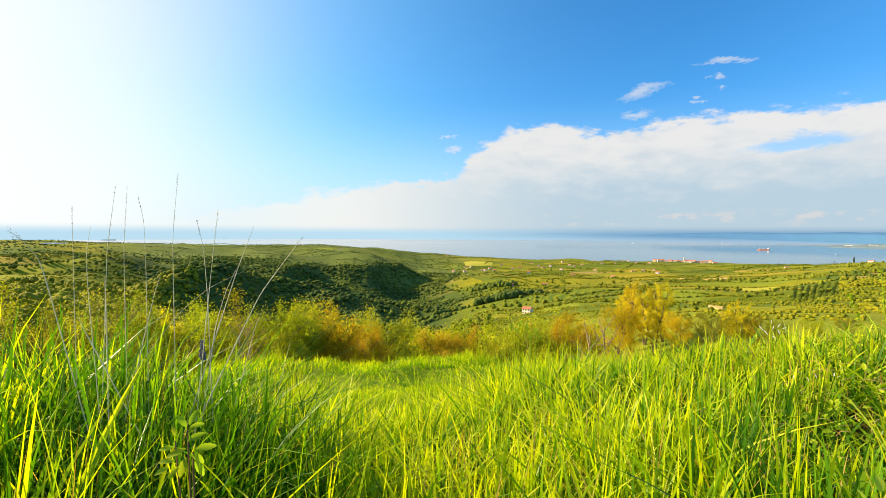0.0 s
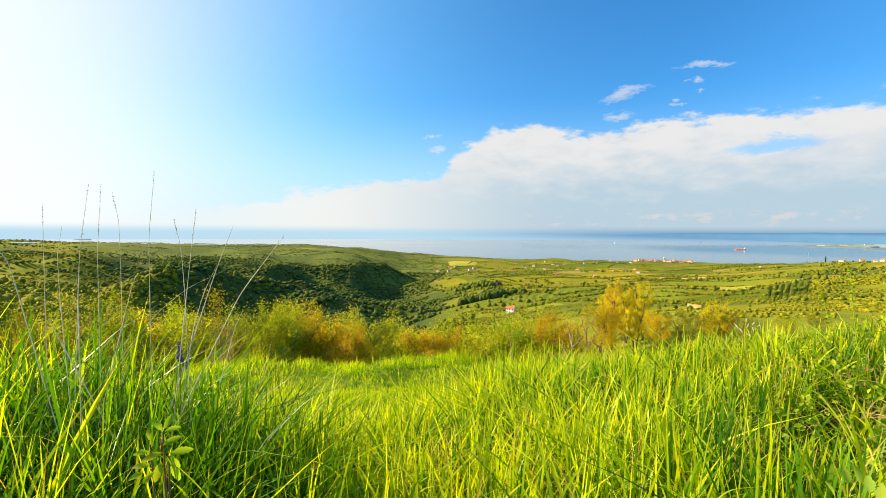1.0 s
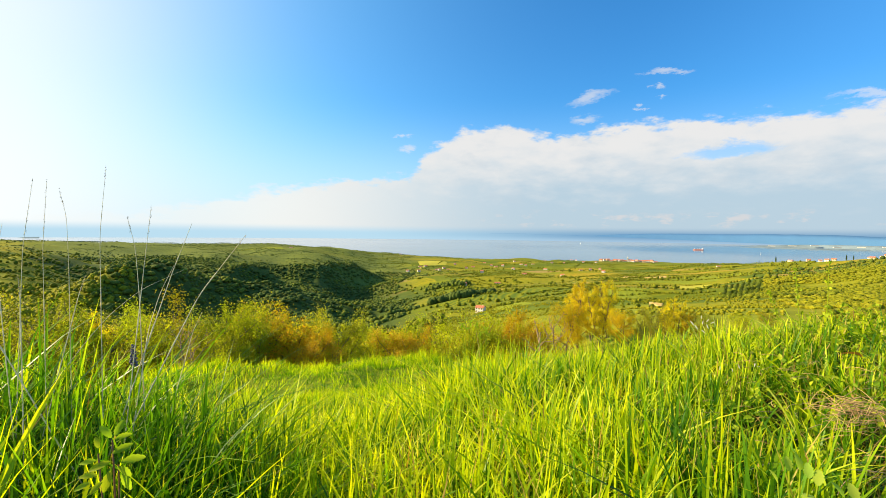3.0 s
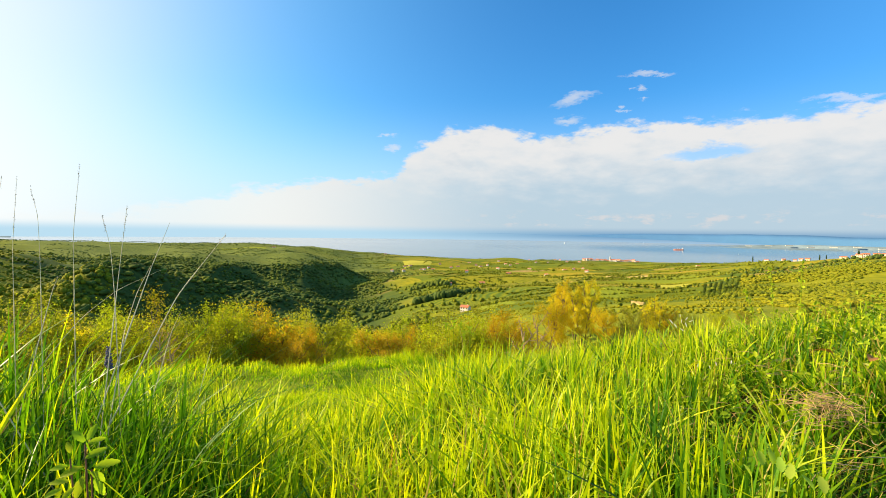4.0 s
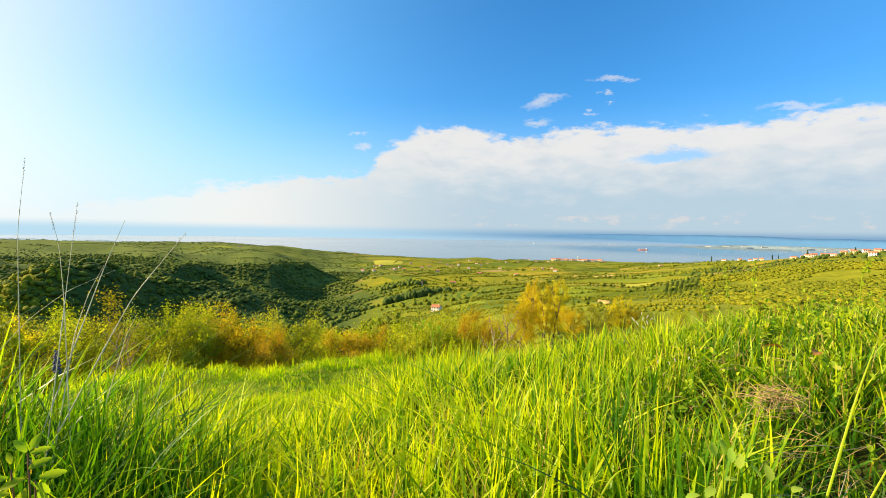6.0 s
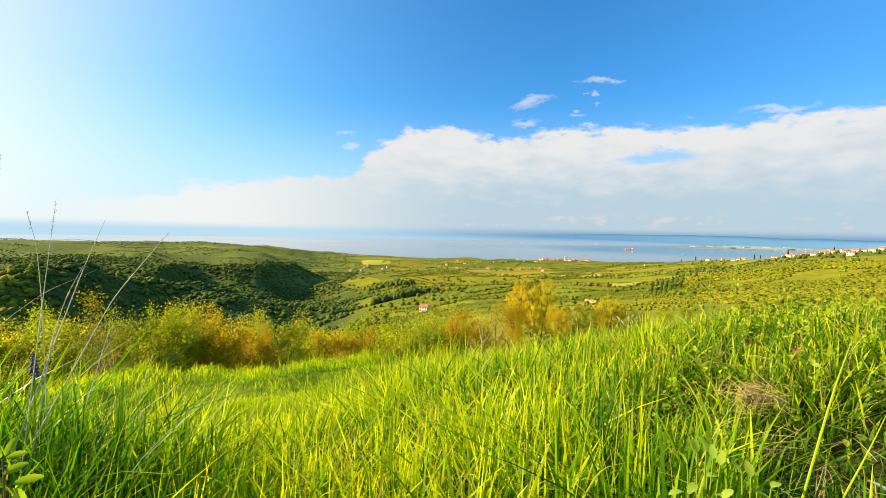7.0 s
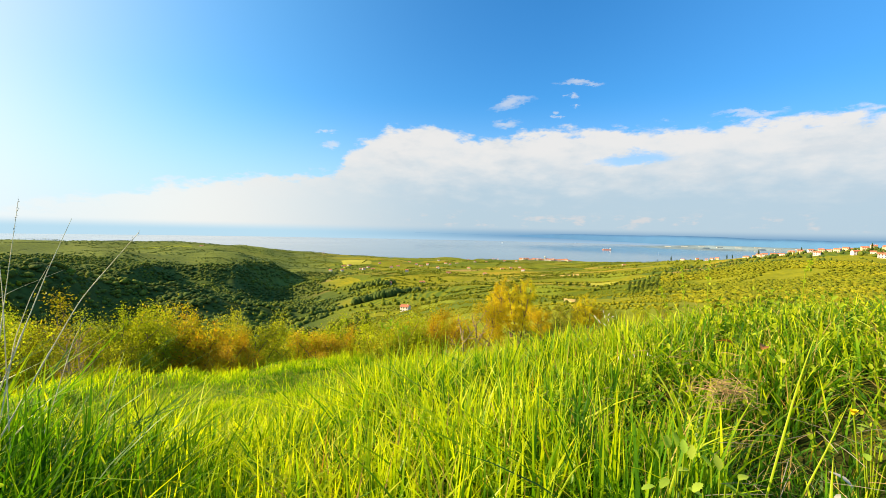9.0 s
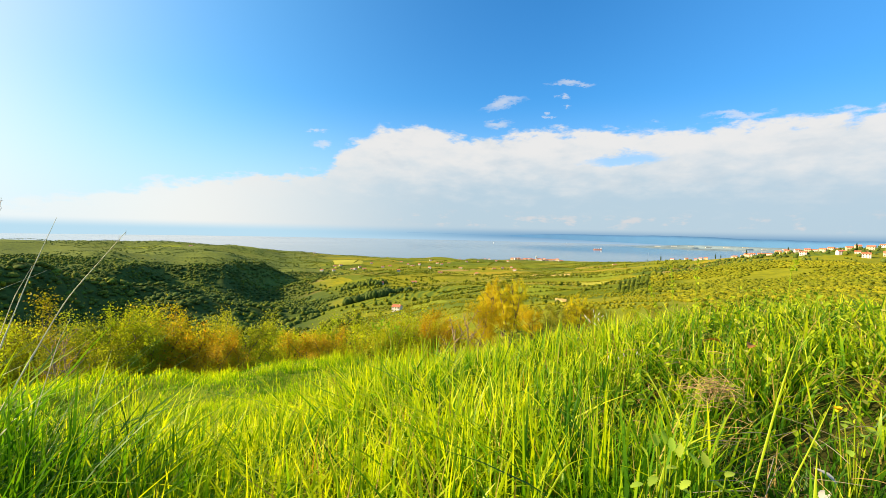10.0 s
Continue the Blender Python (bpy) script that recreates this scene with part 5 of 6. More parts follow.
def make_coast():
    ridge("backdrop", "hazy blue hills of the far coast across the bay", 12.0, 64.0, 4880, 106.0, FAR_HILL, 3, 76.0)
    ridge("backdrop", "pale low shore with a port across the bay", 38.0, 62.0, 4300, 26.0, FAR_SHORE, 7)
    ridge("backdrop", "low dark breakwater reaching into the bay", 39.0, 50.0, 3800, 7.0, FAR_SHORE, 8)
    ridge("backdrop", "small dark island far out on the sea", -38.0, -36.4, 4800, 7.0, FAR_SHORE, 9)
    house = tagged(new("harbour_shed"), "long pale harbour shed on the low far shore", "shed", "harbour sheds")
    part("wall", box(bmesh.new(), (44, 14, 6), (0, 0, 1)), STONE, house)
    part("roof", box(bmesh.new(), (46, 16, 1.2), (0, 0, 4.4)), FAR_SHORE, house)
    for k in range(8):
        az, r = 42.5 + k * 1.7, 4180 + (k % 3) * 20
        m = pose(r * math.sin(radians(az)), r * math.cos(radians(az)), SEA + 7 + (k % 3) * 4, 0, 0, -az + (k * 31) % 24)
        if k:
            again(house, m)
        else:
            house.matrix_basis = m
    tunnel = tagged(new("greenhouse"), "long white sheeted greenhouse on the ridge", "greenhouse", "greenhouses")
    bm = bmesh.new()
    ring = [(math.cos(t) * 9.0, math.sin(t) * 2.8) for t in np.linspace(0, math.pi, 9)]
    ends = [[bm.verts.new((px, c, cz - 0.2)) for c, cz in ring] for px in (-24, 24)]
    for k in range(8):
        bm.faces.new((ends[0][k], ends[1][k], ends[1][k + 1], ends[0][k + 1]))
    bm.faces.new(ends[0][::-1]), bm.faces.new(ends[1])
    part("cover", bm, SHEETING, tunnel)
    part("door", box(bmesh.new(), (0.2, 2.4, 2.4), (24.1, 0, 1.1)), WOOD, tunnel)
    for k, (az, el) in enumerate(((-41.7, -1.32), (-40.9, -1.34), (-43.0, -1.7), (-42.3, -2.5))):
        m = Matrix.Translation(meet(az, el, 820.0)) @ Matrix.Rotation(radians(-az + 25), 4, "Z") @ Matrix.Scale(0.5, 4)
        if k:
            again(tunnel, m)
        else:
            tunnel.matrix_basis = m


make_fields()
make_orchard()
make_cypresses()
make_church()
make_boats()
make_coast()


# ---- near plants ----
def aim(az, el, d):
    """The place d metres from the eye at that bearing and height over the horizon."""
    a, e = radians(az), radians(el)
    late = np.array((0.0287, -0.0042, 0.0)) * (az > 30)   # things on that side are placed from the path's end
    return late + np.array((d * math.sin(a) * math.cos(e), d * math.cos(a) * math.cos(e), EYE + d * math.sin(e)))


def fine(points, k=12):
    """A smooth line through a few points."""
    points = np.asarray(points, float)
    t = np.linspace(0, 1, len(points))
    u = np.linspace(0, 1, k)
    out = np.stack([np.interp(u, t, points[:, c]) for c in range(3)], -1)
    for _ in range(2):
        out[1:-1] = (out[:-2] + 2 * out[1:-1] + out[2:]) / 4
    return out


def rooted(points):
    """Carries the lower end of a line down to the ground."""
    points = [np.asarray(q, float) for q in points]
    low, before = points[-1], points[-2]
    way = low - before
    way[2] = -abs(way[2]) - 1e-3
    way[:2] = np.clip(way[:2] / -way[2], -0.5, 0.5) * -way[2]
    drop = low[2] - float(ground(low[0], low[1])) + 0.04
    if drop > 0:
        points.append(low + way / -way[2] * drop)
    return points


def dry_stem(d, thick, head, *spots):
    """A dead grass stem: thin tapering stalk, a joint or two, and a narrow seed head at the top."""
    line = fine(rooted([aim(a, e, d) for a, e in spots]), 26)
    root = tagged(new("dry_stem"), "thin bleached dry grass stem standing over the meadow", "dry stem", "dry stems over the tussock")
    t = np.linspace(0, 1, len(line))
    rad = thick / 2 * (0.16 + 0.48 * t)
    rad = rad * (1 + 0.5 * (np.arange(len(line)) % 9 == 6))
    v, f = tubes([(line, rad)], 6)
    part("stalk", mesh_of("stalk", v, f, STRAW, smooth_shade=True), parent=root)
    rng = np.random.default_rng(int(abs(spots[0][0]) * 100))
    if head:
        n = max(3, int(head * 26))
        up = line[:n]
        k = 26 + int(60 * head)
        at = np.stack([np.interp(rng.uniform(0, 1, k), np.linspace(0, 1, n), up[:, c]) for c in range(3)], -1)
        at = np.array([up[min(n - 1, int(q * n))] for q in rng.random(k)]) + rng.normal(0, 0.0006, (k, 3))
        at[:, 2] += rng.uniform(-0.006, 0.006, k)
        v, f = cards(rng, at, 0.0008, np.array([(0.0, 0.0, 0.2)]), 0.2, 4.0)
        part("seed_head", mesh_of("seed_head", v, f, STRAW_DARK), parent=root, label="narrow brown seed head")
    return root


def make_stems():
    for args in STEMS:
        dry_stem(*args)


def leaf_mesh(name, long, wide, mat, teeth=0.0, fold=0.18, droop=0.3):
    """A pointed leaf with a folded midrib, veins of its halves bent up, and a toothed edge."""
    bm = bmesh.new()
    n = 11
    mid, left, right = [], [], []
    for k in range(n):
        t = k / (n - 1)
        w = wide / 2 * math.sin(math.pi * min(1, t * 0.94 + 0.03)) ** 0.75 * (1 + teeth * (1 if k % 2 else -1))
        z = -droop * long * t * t
        mid.append(bm.verts.new((t * long, 0, z)))
        left.append(bm.verts.new((t * long + teeth * 0.1 * wide, w, z + fold * w)))
        right.append(bm.verts.new((t * long + teeth * 0.1 * wide, -w, z + fold * w)))
    for k in range(n - 1):
        bm.faces.new((mid[k], mid[k + 1], left[k + 1], left[k]))
        bm.faces.new((right[k], right[k + 1], mid[k + 1], mid[k]))
    for face in bm.faces:
        face.smooth = True
    me = bpy.data.meshes.new(name)
    bm.to_mesh(me)
    bm.free()
    me.materials.append(mat)
    return me


def leaf_at(me, root, at, turn, pitch, roll=0.0, size=1.0, name="leaf"):
    return part(name, me, parent=root, m=pose(*at, roll, pitch, turn) @ Matrix.Scale(size, 4))


def leaf_shown(me, root, at, slant, lift=20.0, size=1.0, name="leaf"):
    """A leaf whose upper side is turned to the path; slant: the way of its tip, from level, in degrees."""
    f = Vector(at) - Vector((0, 0, EYE))
    f.normalize()
    r = f.cross(Vector((0, 0, 1))).normalized()
    u = r.cross(f)
    x = r * math.cos(radians(slant)) + u * math.sin(radians(slant))
    z = (-f * math.cos(radians(lift)) + Vector((0, 0, 1)) * math.sin(radians(lift)))
    z = (z - x * z.dot(x)).normalized()
    m = Matrix((x, z.cross(x), z)).transposed().to_4x4()
    return part(name, me, parent=root, m=Matrix.Translation(at) @ m @ Matrix.Scale(size, 4))


def stalks(lines, mat, root):
    for line in lines:
        v, f = tubes([line], 5)
        part("stalk", mesh_of("stalk", v, f, mat, smooth_shade=True), parent=root)


def make_leafy_plants():
    shoot_leaf = leaf_mesh("leaf", 0.018, 0.0075, SHOOT, 0.1, 0.3, 0.35)
    root = tagged(new("leafy_shoot"), "young bramble shoot with yellow-green ovate leaves in the tussock", "plant")
    d = 0.66
    base = aim(-31.0, -29.0, d)
    base[2] = float(ground(base[0], base[1])) - 0.01
    lines = []
    for top in ((-30.3, -21.4), (-29.8, -23.8), (-31.5, -22.4)):
        tip = aim(*top, d)
        lines.append((fine([base, (base * 0.55 + tip * 0.45) + (0.01, 0.0, 0.0), tip], 9), np.linspace(0.0015, 0.0009, 9)))
    stalks(lines, RED_STALK, root)
    for az, el, slant, size in ((-30.4, -21.2, 120, 1.0), (-30.1, -21.1, 65, 1.0), (-30.1, -21.4, 15, 0.9), (-31.5, -21.9, 100, 0.7), (-30.3, -22.7, 25, 1.1), (-31.7, -23.0, 170, 0.8), (-29.6, -23.7, 8, 1.3),
                                (-30.5, -23.4, 185, 1.1), (-31.6, -24.3, 165, 0.9), (-29.9, -24.0, 320, 1.0), (-30.5, -24.2, 250, 1.2), (-29.6, -24.8, 300, 1.1), (-31.2, -25.0, 215, 0.8), (-32.2, -24.8, 190, 0.8)):
        leaf_shown(shoot_leaf, root, aim(az, el, d), slant, 30, size)
    tooth = leaf_mesh("leaf", 0.017, 0.0105, TOOTHED, 0.16, 0.2, 0.25)
    for name, label, d, az0, el0, spots in (
            ("cinquefoil", "low plant with upright pale green toothed leaflets", 0.69, 44.0, -29.0,
             ((43.3, -23.2, 80, -78, 0.9), (44.2, -22.9, 100, -82, 1.0), (44.9, -23.4, 60, -75, 0.95), (45.6, -23.8, 40, -70, 1.0), (42.4, -24.6, 130, -70, 0.9), (44.4, -25.2, 0, -10, 1.0), (43.4, -26.2, 200, 5, 1.1),
              (45.4, -26.6, 310, 5, 1.0), (42.0, -27.2, 170, 0, 1.0))),
            ("cinquefoil", "low plant with broad pale green toothed leaves", 0.67, 48.5, -30.0,
             ((47.6, -24.2, 120, -60, 0.95), (48.4, -24.2, 70, -65, 1.0), (49.0, -25.4, 340, 20, 1.5), (49.7, -25.8, 20, 15, 1.4), (46.8, -25.8, 190, 10, 1.0), (50.2, -24.6, 10, -20, 0.9))),
            ("clover", "low clump of light green clover leaves beside dry twigs", 1.0, 60.5, -22.0,
             ((59.6, -17.4, 40, -20, 0.9), (60.3, -17.0, 120, -20, 1.0), (61.0, -17.6, 200, -20, 1.0), (60.6, -18.4, 300, 0, 1.1), (61.6, -18.6, 10, -5, 1.0), (61.9, -17.4, 80, -30, 1.0), (60.0, -19.2, 220, 0, 1.0),
              (61.3, -19.8, 330, 5, 1.1)))):
        root = tagged(new(name), label, "plant")
        base = aim(az0, el0, d)
        base[2] = float(ground(base[0], base[1])) - 0.01
        lines = []
        for az, el, turn, pitch, size in spots:
            tip = aim(az, el, d)
            lines.append((fine([base, base * 0.4 + tip * 0.6 + (0, 0, 0.01), tip], 6), np.linspace(0.0014, 0.0009, 6)))
            leaf_at(tooth, root, tip, turn, pitch, 0, size)
        stalks(lines, HERB, root)


def make_weeds():
    """Leafy weeds on the brow, and thin stems with buds on the knoll."""
    rng = np.random.default_rng(21)
    leaf = leaf_mesh("leaf", 0.019, 0.0085, SHOOT, 0.08, 0.25, 0.3)
    for d, foot, spots in WEEDS:
        root = tagged(new("leafy_weed"), "upright weed with dull green leaves over the grass", "plant", "weeds on the brow")
        base = aim(*foot, d)
        base[2] = float(ground(base[0], base[1])) - 0.01
        lines = []
        for k, (az, el) in enumerate(spots):
            tip = aim(az, el, d)
            lines.append((fine([base, base * 0.35 + tip * 0.65 + rng.normal(0, 0.006, 3), tip], 8), np.linspace(0.0018, 0.001, 8)))
            for slant in (20 + 30 * (k % 3), 150 - 25 * (k % 2), 265 + 20 * (k % 4)):
                leaf_shown(leaf, root, tip, slant, 35, rng.uniform(0.55, 0.95))
        stalks(lines, HERB, root)
    for d, spots in BUDDED:
        root = tagged(new("budding_stem"), "thin green stem with small yellow-green buds", "plant", "budding stems on the knoll")
        line = fine(rooted([aim(a, e, d) for a, e in spots]), 20)
        stalks([(line, np.linspace(0.0008, 0.0017, 20))], HERB, root)
        n = 34
        where = (rng.random(n) ** 1.4 * 13).astype(int)
        v, f = cards(rng, line[where] + rng.normal(0, 0.004, (n, 3)), 0.0065, np.array([(-0.3, -0.5, 0.6)]), 0.25, 1.6, True)
        part("foliage", mesh_of("foliage", v, f, SHOOT), parent=root, label="small yellow-green buds and leaves")


# weeds: distance, bearing and height of the foot, then of each shoot's tip
WEEDS = (
    (1.7, (10.0, -16.0), ((8.9, -11.8), (9.9, -11.6), (10.8, -12.0), (9.4, -12.4))),
    (1.6, (11.6, -16.5), ((11.4, -12.8), (12.0, -12.4), (11.2, -13.3), (12.2, -13.0))),
)
# budding stems: distance, then bearing and height of points from the tip down
BUDDED = (
    (1.7, ((41.9, -5.9), (42.6, -8.2), (43.5, -11.4))),
    (1.7, ((44.0, -3.5), (44.3, -6.9), (44.8, -11.2))),
    (1.8, ((46.6, -2.6), (46.6, -5.6), (46.6, -10.4))),
    (1.5, ((55.3, -2.0), (54.9, -3.3), (54.8, -6.3))),
)


def make_herbs():
    rng = np.random.default_rng(12)
    x, y = strewn(rng, 20000, 0.95, 4.2, 30, 70, 0.75)
    az = np.degrees(np.arctan2(x, y))
    keep = rng.random(len(x)) < (0.4 + 0.95 * rolling(x, y, 0.3, 2, 51) + 0.01 * (az - 45)) * (1 - 0.8 * smooth(az, 50, 56) * smooth(np.hypot(x, y), 1.5, 1.2))
    x, y = x[keep], y[keep]
    z = ground(x, y) + rng.uniform(0.03, 0.15, len(x)) * (0.85 + 0.3 * rolling(x, y, 0.4, 2, 52))
    v, f = cards(rng, np.stack([x, y, z], -1), 0.0048 + 0.005 * rng.random(len(x)) ** 3.0, np.array([(-0.25, -0.3, 0.8)]), 0.25, 1.8, True)
    tagged(new("herb_carpet", mesh_of("herb_carpet", v, f, HERB)), "dense small-leaved green herbs covering the knoll", "herbs", kind="stuff")
    # rosettes of broad leaves over the knoll
    cx, cy = strewn(rng, 110, 0.95, 2.4, 33, 66, 0.8)
    who = np.repeat(np.arange(110), 9)
    x, y = cx[who] + rng.normal(0, 0.014, len(who)), cy[who] + rng.normal(0, 0.014, len(who))
    z = ground(cx[who], cy[who]) + rng.uniform(0.04, 0.13, 110)[who] + rng.normal(0, 0.01, len(who))
    v, f = cards(rng, np.stack([x, y, z], -1), rng.uniform(0.0055, 0.0095, 110)[who], np.array([(-0.2, -0.7, 0.7)]), 0.22, 1.7, True)
    tagged(new("broad_leaved_herbs", mesh_of("broad_leaved_herbs", v, f, HERB)), "rosettes of broad light green leaves on the knoll", "herbs", kind="stuff")
    x, y = strewn(rng, 3200, 2.0, 16.0, -30, 25, 0.8)
    keep = rng.random(len(x)) < 0.4 + 0.8 * rolling(x, y, 1.2, 2, 53)
    x, y = x[keep], y[keep]
    z = ground(x, y) + rng.uniform(0.05, 0.26, len(x))
    v, f = cards(rng, np.stack([x, y, z], -1), 0.016, np.array([(0.0, -0.1, 1.0)]), 0.2, 1.8, True)
    tagged(new("meadow_herbs", mesh_of("meadow_herbs", v, f, HERB)), "scattered broad-leaved herbs in the lower meadow", "herbs", kind="stuff")


def make_litter():
    rng = np.random.default_rng(15)

    def strands(name, label, az, el, d, count, spread, long, mat, category="dry grass"):
        c = aim(az, el, d)
        lines = []
        for _ in range(count):
            p = c + rng.normal(0, 1, 3) * np.array((spread, spread * 0.7, 0.012))
            p[2] = max(p[2], float(ground(p[0], p[1])) + 0.01)
            a = rng.normal(0.2, 0.6)
            q = np.array((math.cos(a), math.sin(a), rng.normal(0, 0.15))) * long * rng.uniform(0.4, 1.0)
            lines.append((fine([p - q / 2, p + rng.normal(0, 0.0025, 3) + (0, 0, 0.003), p + q / 2], 6), np.array([0.0003, 0.00045, 0.00045, 0.00045, 0.0004, 0.0002]) * rng.uniform(0.7, 1.4)))
        v, f = tubes(lines, 4)
        tagged(new(name, mesh_of(name, v, f, mat)), label, category, kind="stuff")

    strands("hay_patch", "flattened patch of reddish dry grass among green herbs", 48.6, -16.4, 1.15, 130, 0.034, 0.085, HAY)
    for az, el, d, count, spread in ((40.0, -15.0, 1.3, 40, 0.12), (45.0, -13.0, 1.45, 40, 0.13), (52.0, -14.5, 1.2, 40, 0.11), (36.0, -19.0, 1.05, 30, 0.1), (47.5, -19.5, 1.0, 34, 0.09), (57.0, -13.0, 1.3, 30, 0.12)):
        strands("dry_straw", "thin dry straw tangled in the knoll's herbs", az, el, d, count // 2, spread, 0.05, HAY)
    strands("dry_twigs", "tangle of pale grey dry twigs lying on dark soil", 57.8, -17.8, 1.0, 12, 0.07, 0.12, TWIG, "twigs")
    strands("dry_twigs", "pale dry stalks lying under the grass", 54.0, -23.3, 0.9, 9, 0.07, 0.1, TWIG, "twigs")
    strands("dry_straw", "brown dry grass lying on bare soil", 57.0, -21.0, 0.95, 22, 0.1, 0.07, HAY)
    curl = leaf_mesh("curled_leaf", 0.034, 0.02, DEAD_LEAF, 0.04, 0.5, 0.5)
    for az, el, d, turn, mat_name in ((51.7, -11.5, 1.35, 20, 0), (49.1, -11.3, 1.4, 140, 0)):
        tagged(part("dead_leaf", curl, m=pose(*aim(az, el, d), 20, -30, turn)), "curled red-brown dead leaf caught in grass", "leaf")
    pale = leaf_mesh("bleached_leaf", 0.026, 0.013, BLEACHED, 0.05, 0.4, 0.35)
    for az, el, d, turn, pitch in ((59.2, -22.4, 0.86, 100, -40), (58.6, -23.2, 0.86, 200, 0)):
        tagged(part("bleached_leaf", pale, m=pose(*aim(az, el, d), 10, pitch, turn)), "bleached grey-white dead leaf lying in the grass", "leaf")
    # pale dried plant on the crest
    root = tagged(new("dried_thistle"), "bleached white dried plant standing in the crest's grass", "dried plant")
    slip = leaf_mesh("leaf", 0.026, 0.005, BLEACHED, 0.03, 0.35, 0.1)
    d = 1.35
    c = aim(35.6, -10.6, d)
    base = np.array((c[0], c[1], float(ground(c[0], c[1])) - 0.01))
    lines = []
    for az, el, slant, size in ((35.0, -10.2, 128, 0.95), (35.4, -10.6, 125, 0.9), (35.8, -10.0, 80, 0.7), (36.2, -9.7, 60, 0.7), (36.4, -10.4, 110, 0.8), (35.7, -9.4, 95, 0.6), (36.6, -9.8, 30, 0.6), (36.1, -10.9, 140, 0.7)):
        tip = aim(az, el, d)
        lines.append((fine([base, (base + tip) / 2 + rng.normal(0, 0.004, 3), tip], 6), np.linspace(0.0005, 0.0004, 6)))
        leaf_shown(slip, root, tip, slant, 15, size * 0.6)
    stalks(lines, HERB, root)
    root = tagged(new("grey_leaved_herb"), "low herb with narrow silvery grey leaves on the knoll", "plant")
    c = aim(39.1, -14.1, 1.3)
    base = np.array((c[0], c[1], float(ground(c[0], c[1])) - 0.01))
    lines = []
    for k in range(8):
        tip = c + rng.normal(0, 1, 3) * np.array((0.03, 0.02, 0.012))
        lines.append((fine([base, (base + tip) / 2, tip], 5), np.linspace(0.0016, 0.0008, 5)))
        leaf_at(slip, root, tip, rng.uniform(0, 360), rng.uniform(-80, -20), 0, rng.uniform(0.3, 0.55))
    stalks(lines, HERB, root)
    # dark bud in the tussock
    root = tagged(new("grape_hyacinth"), "faded blue-grey flower spike in the tussock", "flower")
    c = aim(-28.7, -14.4, 1.05)
    base = np.array((c[0], c[1], float(ground(c[0], c[1])) - 0.01))
    v, f = tubes([(fine([base, c], 6), np.linspace(0.002, 0.0015, 6))], 6)
    part("stalk", mesh_of("stalk", v, f, HERB), parent=root)
    bm = bmesh.new()
    for k in range(26):
        a, h = k * 2.4, k / 26
        bmesh.ops.create_icosphere(bm, subdivisions=1, radius=0.0032 * (1.1 - 0.5 * h),
                                   matrix=Matrix.Translation((c[0] + math.cos(a) * 0.0045 * (1.1 - h * 0.7), c[1] + math.sin(a) * 0.0045 * (1.1 - h * 0.7), c[2] + h * 0.04)))
    part("flower_spike", bm, BLUE_BUD, root)
    # yellow flower
    root = tagged(new("yellow_flower"), "small yellow flower on a thin green stalk", "flower")
    c = aim(59.0, -16.0, 1.0)
    base = np.array((c[0] + 0.02, c[1], float(ground(c[0], c[1])) - 0.01))
    v, f = tubes([(fine([base, base * 0.5 + c * 0.5 + (0.008, 0, 0), c], 8), np.linspace(0.0018, 0.0012, 8))], 6)
    part("stalk", mesh_of("stalk", v, f, HERB), parent=root)
    petal = leaf_mesh("petal", 0.009, 0.006, YELLOW, 0.0, 0.2, 0.1)
    for k in range(9):
        leaf_at(petal, root, c, k * 40, -50 + 10 * (k % 2), 0, 1.0, "petal")
    part("flower_centre", bm_ball(c, 0.003), YELLOW, root)


def bm_ball(c, r):
    bm = bmesh.new()
    bmesh.ops.create_icosphere(bm, subdivisions=2, radius=r, matrix=Matrix.Translation(c))
    return bm


def make_broad_blades():
    """Single broad blades that stand out near the eye."""
    for d, wide, spots in BROAD:
        pts = fine(rooted([aim(a, e, d) for a, e in spots]), 14)
        side = np.cross(pts[0] - pts[-1], (math.sin(radians(spots[0][0] + 60)), math.cos(radians(spots[0][0] + 60)), 0))
        side = np.array((math.cos(radians(spots[0][0])), -math.sin(radians(spots[0][0])), 0.0))
        t = np.linspace(0, 1, len(pts))[:, None]
        w = wide * 0.38 * np.minimum(1, (t * 1.9) ** 0.75) * (1 - 0.35 * t)
        crease = np.cross(side, pts[0] - pts[-1])
        crease /= np.linalg.norm(crease)
        v = np.concatenate([pts - side * w, pts + crease * w * 0.5, pts + side * w])
        n = len(pts)
        k = np.arange(n - 1)
        f = np.concatenate([np.stack([k, k + 1, n + k + 1, n + k], -1), np.stack([n + k, n + k + 1, 2 * n + k + 1, 2 * n + k], -1)])
        tone = np.concatenate([0.78 + 0.14 * (1 - t[:, 0])] * 3)
        tagged(new("broad_grass_blade", mesh_of("broad_grass_blade", v, f, GRASS, tone, True)), "long broad yellow-green grass blade standing out", "grass blade", "broad blades")


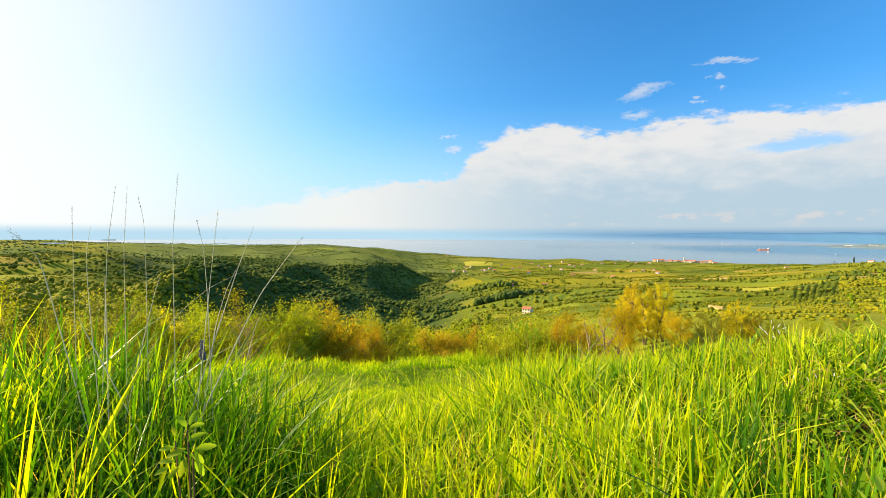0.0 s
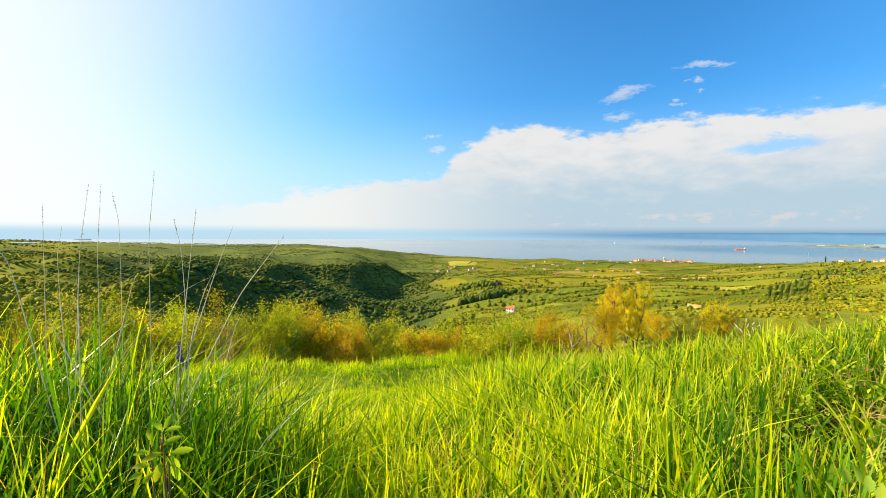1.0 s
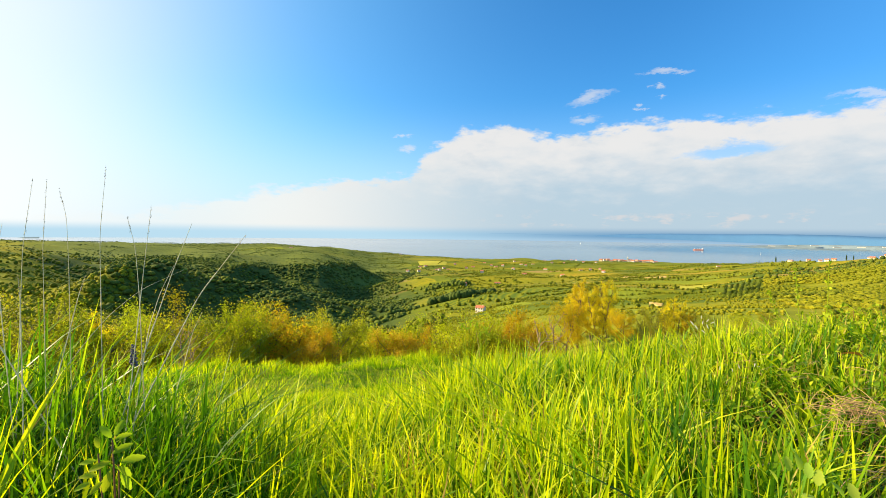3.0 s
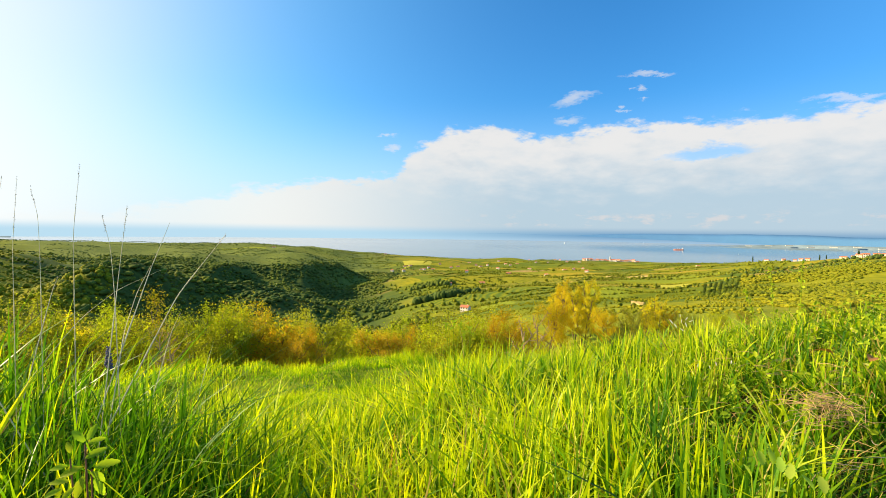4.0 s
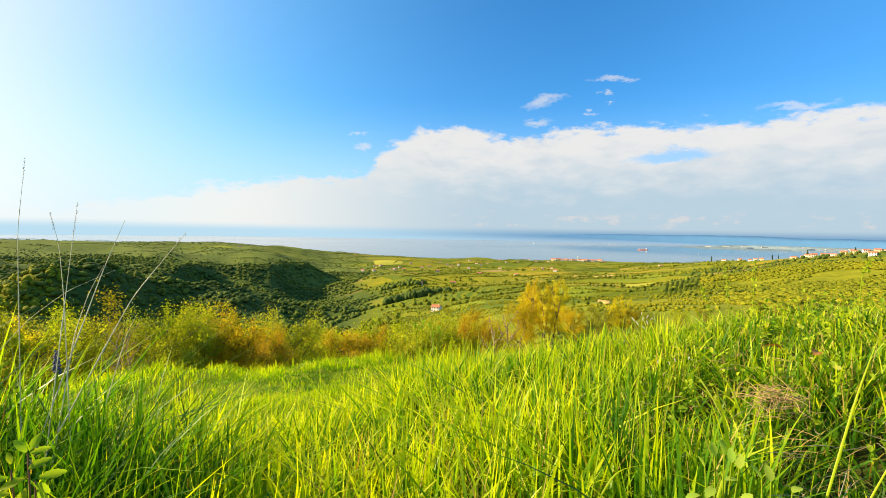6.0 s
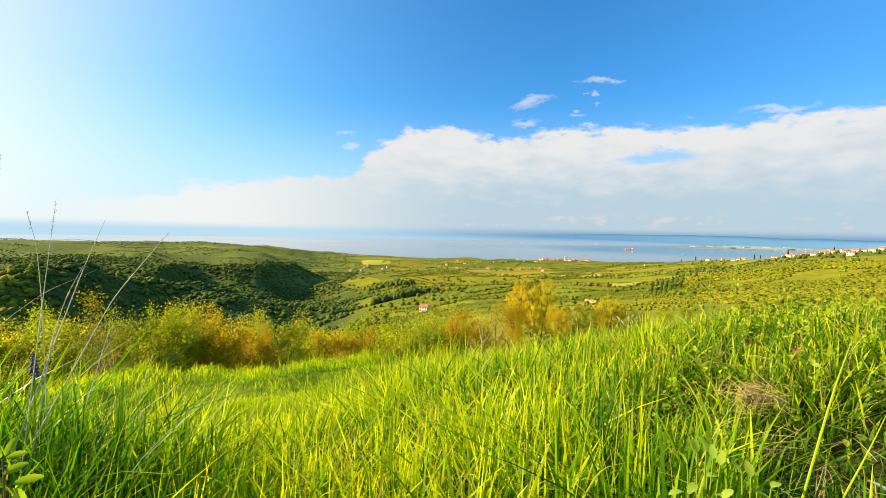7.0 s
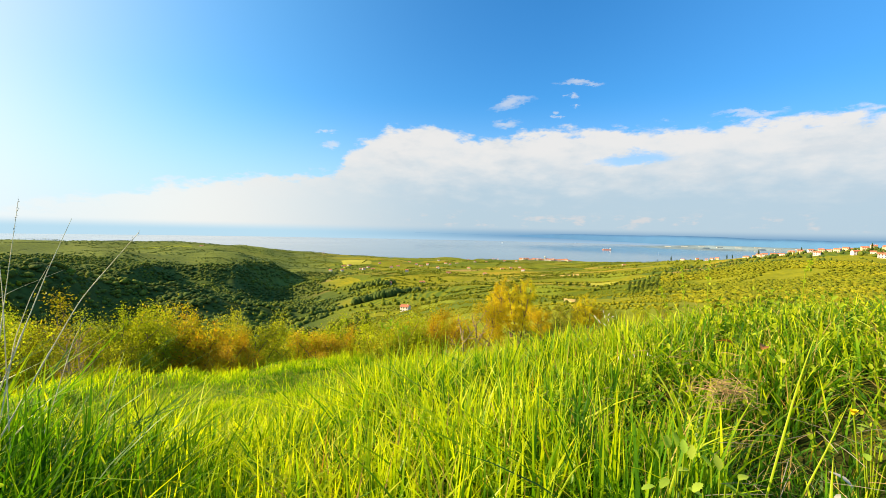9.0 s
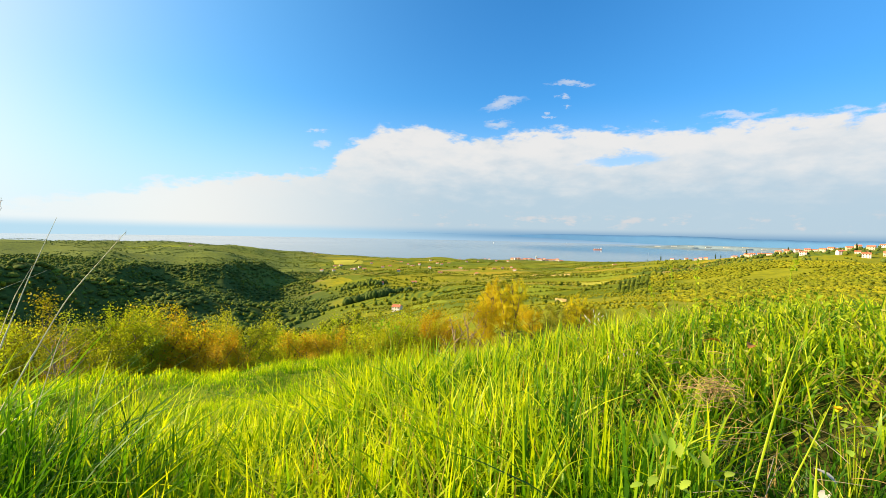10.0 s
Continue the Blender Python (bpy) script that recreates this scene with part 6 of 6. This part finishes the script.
# dry stems: distance, thickness, share of the seed head, then bearing and height of points from the tip down
STEMS = (
    (1.10, 0.0028, 0.30, (-30.8, 6.1), (-31.4, -0.7), (-31.4, -8.5)),
    (1.12, 0.0026, 0.32, (-36.4, 4.4), (-37.2, -1.9), (-37.5, -8.8)),
    (1.15, 0.0024, 0.30, (-35.4, 4.4), (-35.8, -1.9), (-35.8, -9.0)),
    (1.15, 0.0022, 0.22, (-34.5, 3.6), (-34.0, 1.1), (-33.9, -3.8), (-33.9, -9.2)),
    (1.20, 0.0022, 0.20, (-39.9, 2.1), (-39.9, -1.3), (-39.9, -8.6)),
    (1.05, 0.0028, 0.00, (-38.5, 0.3), (-38.9, -2.4), (-38.8, -6.4), (-38.6, -10.1)),
    (1.00, 0.0032, 0.20, (-26.9, 2.3), (-27.6, -4.0), (-28.4, -11.6)),
    (1.05, 0.0030, 0.14, (-29.0, 0.9), (-28.4, -2.0), (-28.1, -7.2), (-28.0, -11.0)),
    (1.05, 0.0045, 0.00, (-23.1, 0.6), (-25.0, -4.7), (-27.4, -12.3)),
    (1.10, 0.0058, 0.12, (-17.6, -0.7), (-22.5, -7.5), (-25.7, -14.1)),
    (1.00, 0.0030, 0.45, (-44.5, -0.0), (-43.3, -1.3), (-42.3, -3.1), (-41.3, -8.4)),
    (1.20, 0.0022, 0.00, (-24.0, -4.6), (-27.9, -6.5), (-30.7, -8.9), (-32.9, -11.7)),
    (1.00, 0.0034, 0.25, (-37.5, -4.8), (-37.4, -7.1), (-37.4, -9.7)),
    (1.10, 0.0030, 0.40, (-32.6, -4.9), (-33.1, -6.5), (-33.7, -9.2)),
    (1.00, 0.0036, 0.00, (-39.7, -8.6), (-39.2, -10.0), (-38.6, -11.5)),
    (1.15, 0.0028, 0.00, (-22.2, -9.4), (-23.1, -11.4), (-23.8, -14.0)),
    (1.05, 0.0034, 0.00, (-24.9, -4.1), (-26.2, -7.0), (-27.3, -10.8), (-27.7, -13.5)),
)
# broad blades: distance, width, then bearing and height of points from the tip down
BROAD = (
    (0.72, 0.0042, ((56.0, -8.8), (54.7, -14.5), (52.8, -24.6))),
    (0.75, 0.0032, ((58.7, -14.8), (57.4, -19.2), (55.6, -24.2))),
    (0.70, 0.0045, ((57.7, -20.1), (57.7, -22.6), (57.7, -24.0))),
    (0.72, 0.0050, ((37.1, -25.3), (33.6, -26.5), (32.0, -28.3))),
    (0.70, 0.0050, ((44.5, -23.5), (44.0, -25.9), (43.4, -28.2))),
    (0.68, 0.0028, ((-30.7, -23.1), (-28.2, -25.8), (-25.3, -29.2))),
    (0.72, 0.0024, ((-33.9, -23.7), (-30.5, -24.8), (-35.7, -26.1))),
    (0.80, 0.0022, ((-20.1, -17.2), (-22.1, -22.9), (-23.1, -27.3))),
    (0.75, 0.0020, ((-45.0, -8.4), (-43.1, -15.5), (-42.0, -21.7))),
    (0.80, 0.0020, ((8.5, -12.1), (9.0, -17.6), (9.8, -24.0))),
    (0.85, 0.0020, ((24.2, -18.1), (23.0, -22.5), (22.2, -27.3))),
    (0.70, 0.0025, ((32.5, -17.6), (31.5, -22.1), (30.8, -26.5))),
    (0.72, 0.0020, ((-0.2, -23.1), (1.3, -26.2), (2.8, -29.7))),
    (0.80, 0.0020, ((7.5, -11.2), (7.9, -17.8), (8.4, -24.2))),
    (0.75, 0.0020, ((-3.7, -22.1), (-3.1, -25.8), (-2.7, -29.7))),
    (0.75, 0.0024, ((35.9, -11.0), (35.3, -16.2), (34.9, -22.4))),
)
make_stems()
make_leafy_plants()
make_weeds()
make_herbs()
make_litter()
make_broad_blades()
